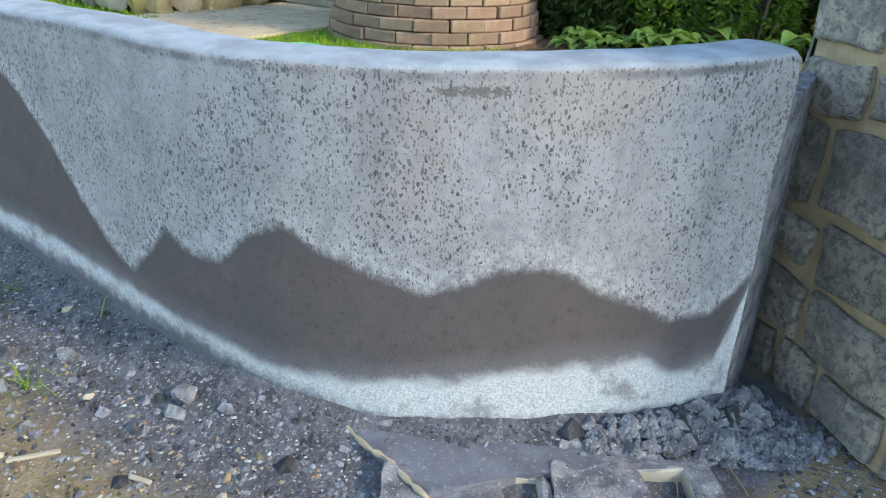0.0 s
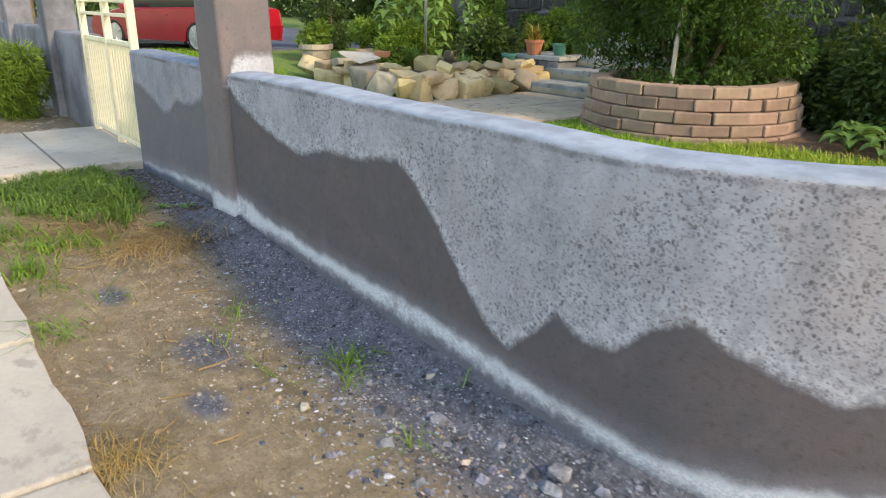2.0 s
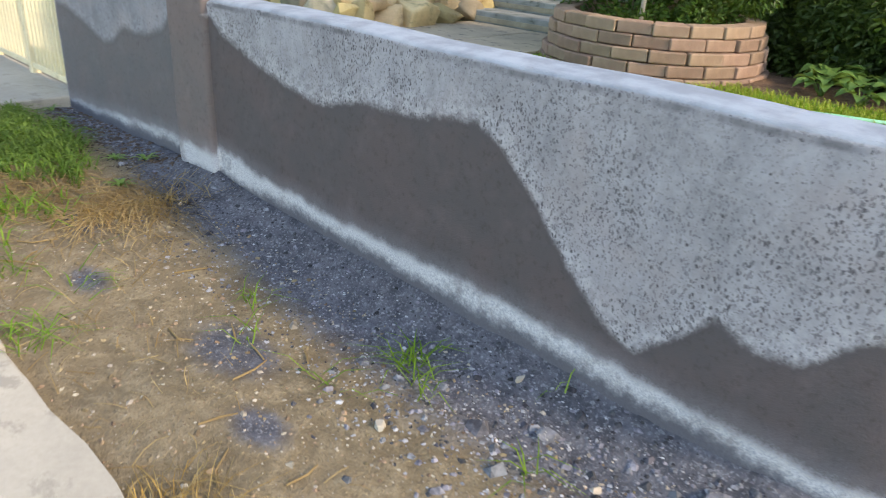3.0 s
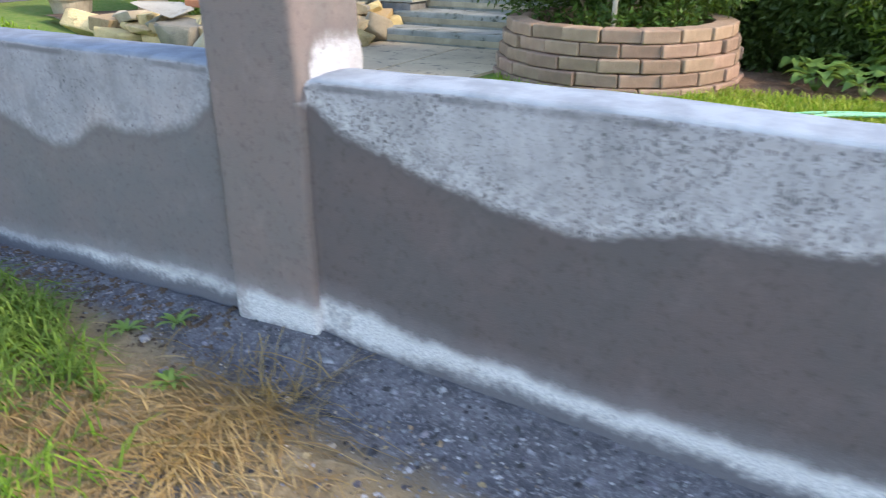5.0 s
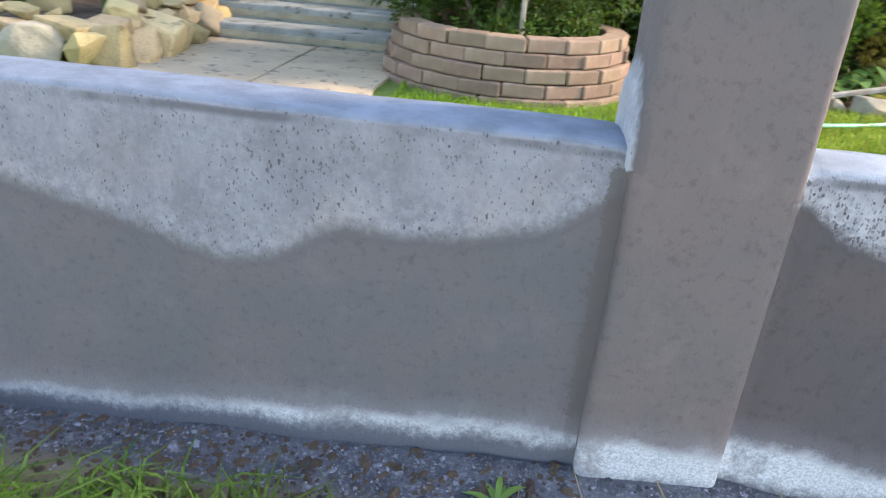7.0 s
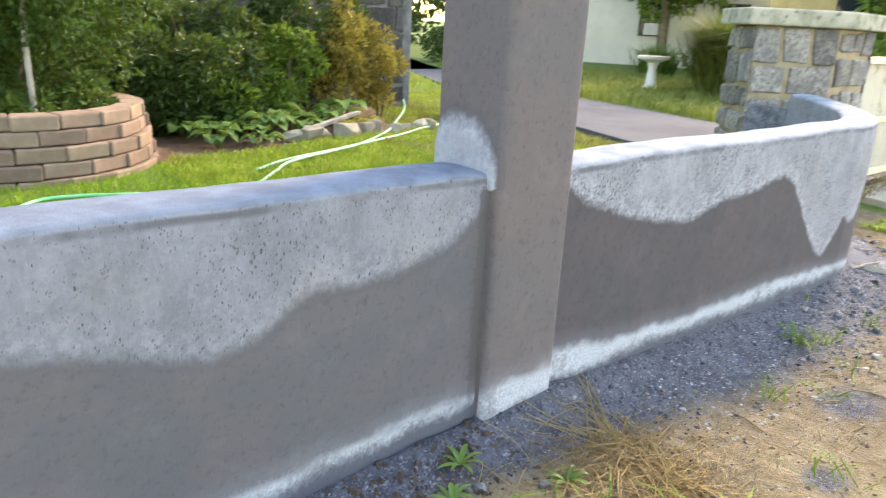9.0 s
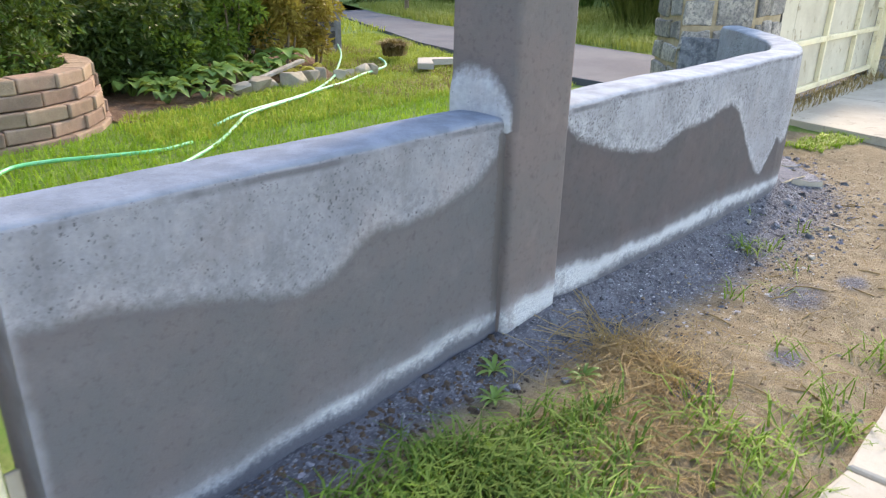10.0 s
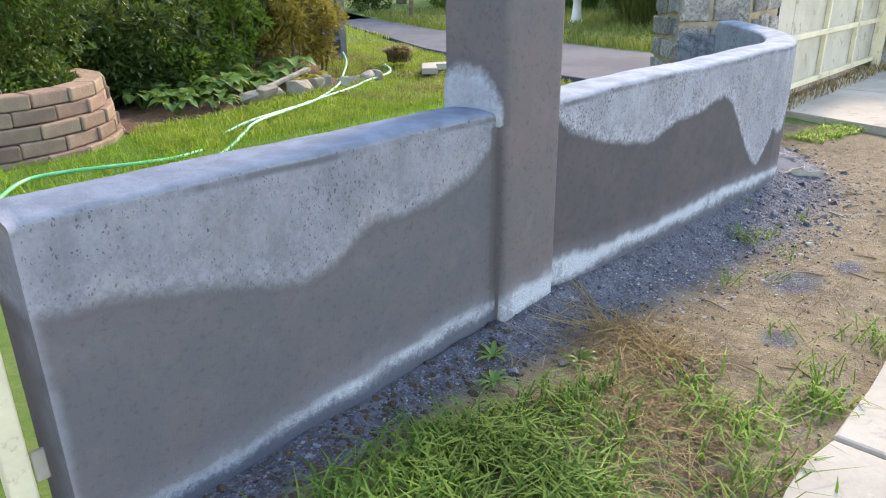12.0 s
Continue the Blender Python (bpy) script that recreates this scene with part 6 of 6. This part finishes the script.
for k, (x, y, s, n) in enumerate([(-4.28, 0.6, 0.08, 11), (-4.62, 0.72, 0.07, 10), (-4.5, 0.82, 0.08, 9), (-4.95, 0.68, 0.09, 8), (-5.3, 0.62, 0.09, 8), (-5.72, 0.8, 0.08, 6), (-4.75, 0.55, 0.08, 11)]):
    weed(pose(x, y, ground_z(x, y), 0, 0, 33 * k), s, n, "small broad-leaved weed at the wall foot", 320 + k)


def stones(name, xy, size, material, label, r, flat=0.6, lift=0.0):
    """Many small angular stones in one mesh."""
    base = np.array([(1, 0, 0), (0.3, 0.9, 0.1), (-0.8, 0.5, 0), (-0.6, -0.7, 0.05), (0.5, -0.85, 0), (0.35, 0.15, 1.0), (-0.35, -0.1, 0.85)])
    tri = [(0, 1, 5), (1, 2, 5), (2, 6, 5), (2, 3, 6), (3, 4, 6), (4, 5, 6), (4, 0, 5)]
    verts, faces = [], []
    zs = heights(xy)
    for (x, y), z in zip(xy, zs):
        s = size * r.lognormal(0, 0.45)
        a = r.uniform(0, 6.28)
        c, sn = math.cos(a), math.sin(a)
        q = base * (1 + r.uniform(-0.25, 0.25, base.shape)) * (s, s * r.uniform(0.6, 1), s * flat)
        n0 = len(verts)
        verts += [(x + c * v[0] - sn * v[1], y + sn * v[0] + c * v[1], z + lift + v[2] - 0.15 * s) for v in q]
        faces += [tuple(n0 + i for i in f) for f in tri]
    return tagged(mesh_object(name, verts, faces, material), label, "gravel", kind="stuff")


def strip(r, n, x0, x1, d0, d1):
    out = []
    while len(out) < n:
        x, y = r.uniform(x0, x1), r.uniform(-0.2, 1.9)
        d = wall_distance(x, y)
        if d0 < d < d1 * r.uniform(0.4, 1.0) and not (-0.95 < x < -0.15 and 0.95 < y < 1.75 and abs((y - 1.2) - 0.85 * (x + 0.5)) < 0.16):
            out.append((x, y))
    return np.array(out)


stones("dusted_rubble", strip(rg, 1100, -5.85, -2.6, 0.01, 0.3), 0.006, M["chip_dark"], "blue-grey dusted stone chips along the wall foot", rg, 0.5)
stones("dusted_rubble", strip(rg, 2600, -2.6, 0.1, 0.01, 0.55), 0.0065, M["chip_dark"], "blue-grey dusted stone chips below the curve", rg, 0.4)
stones("dusted_rubble", strip(rg, 420, -2.6, 0.2, 0.03, 0.75), 0.014, M["chip_dark"], "larger blue-grey rubble along the curved wall", rg)
stones("dusted_grit", strip(rg, 3600, -4.2, -0.05, 0.01, 0.6), 0.0045, M["chip_dark"], "fine blue-grey grit along the wall foot", rg)
stones("pale_chips", strip(rg, 1300, -3.6, 0.1, 0.05, 0.7), 0.0048, M["chip_pale"], "flat pale chips lying in the dark dust", rg, 0.25, 0.002)
stones("white_chips", strip(rg, 1100, -3.4, 0.2, 0.1, 0.85), 0.0055, M["pebble"], "pale stone chips in the dusty strip", rg, 0.3)
stones("dirt_clods", strip(rg, 700, -5.8, -4.3, 0.0, 0.34), 0.0095, M["soil"], "dark crumbly clods below the straight wall", rg, 0.5)
stones("pale_crumbs", strip(rg, 260, -5.8, -4.4, 0.02, 0.24), 0.007, M["cinder"], "crumbs of pale dried spray below the straight wall", rg, 0.4)
open_dirt = scatter_field(rg, 2600, -4.3, 0.4, -0.2, 0.95, lambda x, y: wall_distance(x, y) > 0.2)
stones("earth_clods", scatter_field(rg, 4200, -4.6, 0.5, -0.2, 1.2, lambda x, y: wall_distance(x, y) > 0.15), 0.0052, M["clod"], "small brown clods of dry earth", rg)
stones("pebbles", open_dirt, 0.0042, M["pebble"], "small pale pebbles in trodden earth", rg, 0.35)
stones("pebbles", scatter_field(rg, 90, -4.0, 0.0, -0.15, 0.8, lambda x, y: wall_distance(x, y) > 0.15), 0.0105, M["pebble"], "larger pale pebbles in trodden earth", rg, 0.5)
stones("leaf_litter", scatter_field(rg, 900, -12, -7.2, -0.1, 0.95, lambda x, y: True), 0.02, M["pebble"], "pale chips and leaf litter beyond the path", rg, 0.3)
twr = np.random.default_rng(340)
for k in range(26):
    x, y, a = twr.uniform(-4.2, -0.9), twr.uniform(-0.1, 0.6), twr.uniform(0, 3.14)
    L = twr.uniform(0.06, 0.16)
    pts = [(x + t * L * math.cos(a) + 0.01 * twr.normal(), y + t * L * math.sin(a) + 0.01 * twr.normal(), ground_z(x + t * L * math.cos(a), y + t * L * math.sin(a)) + 0.006) for t in (-0.5, 0, 0.5)]
    tagged(part("twig", tube(bmesh.new(), pts, [0.003, 0.0035, 0.002], 5), M["straw"]), "dry twig lying on the earth", "twig", group="twigs on the dirt")
for x, y, L, a in ((-1.62, 0.5, 0.12, 60), (-1.35, 0.62, 0.06, 20)):
    tagged(part("wood_splinter", box_bm(0, 0, 0.005, L, 0.013, 0.009, 0.003), M["pale_wood"], at=pose(x, y, ground_z(x, y), 0, 2, a)), "pale splinter of wood on the dirt", "splinter")
for x, y, s in ((-2.288, 0.452, 0.045), (-1.94, 0.764, 0.07), (-4.346, 0.627, 0.04), (-4.52, 0.714, 0.045), (-2.12, 0.86, 0.04), (-1.5, 0.85, 0.08), (-1.2, 0.62, 0.05)):
    tagged(part("loose_stone", hull_rock(twr, s, s * 0.75, s * 0.5), M["concrete_pale"] if x > -2.4 and s < 0.05 else M["cinder"], at=pose(x, y, ground_z(x, y) - 0.006, 0, 0, twr.uniform(0, 180))), "loose dusty stone lying in the dirt", "stone", group="loose stones in the dirt")
tagged(slab_object("pale_paver", [(0.75, 6.35), (1.15, 6.75), (1.6, 6.5), (1.5, 6.35), (1.15, 6.5), (0.9, 6.2)], lambda x, y: 0.05, 0.08, M["concrete_pale"]), "pale angled paver at the edge of the drive", "paver")
stones("block_rubble", np.array([p for p in scatter_field(rg, 420, -0.6, -0.05, 1.3, 1.95, lambda x, y: wall_distance(x, y) > 0.02 and abs((y - 1.31) - 0.84 * (x + 0.39)) > 0.16)]), 0.016, M["cinder"], "speckled broken rubble between wall and blocks", rg, 0.9)
stones("block_rubble", scatter_field(rg, 700, -0.9, -0.1, 1.0, 1.85, lambda x, y: 0.14 < (y - 1.31) - 0.84 * (x + 0.39) < 0.34 and x > -0.55 and wall_distance(x, y) > 0.02), 0.011, M["cinder"], "dusty crumbs along the back of the blocks", rg, 0.8, 0.012)

edge_grass = scatter_field(rg, 900, 0.3, 1.15, 0.85, 1.6, lambda x, y: abs(y - 1.25 + 0.25 * (x - 0.7)) < 0.16 + 0.1 * noise.noise((x * 5, y * 5, 8)))
tagged(blades("edge_grass", edge_grass, heights(edge_grass), 0.07, 0.008, 1.4, M["grass"], rg), "green grass strip between the dirt and the apron", "grass", kind="stuff")

far_lawn = scatter_field(rg, 5000, -1.5, 5.2, 10.3, 17.5, lambda x, y: x < np.interp(y, [10.5, 14, 18], [3.9, 5.5, 7.2]))
tagged(blades("far_lawn_grass", far_lawn, np.zeros(len(far_lawn)) - 0.02, 0.16, 0.022, 0.9, M["lawn_dry"], rg), "long sunny grass beyond the house corner", "grass", kind="stuff")
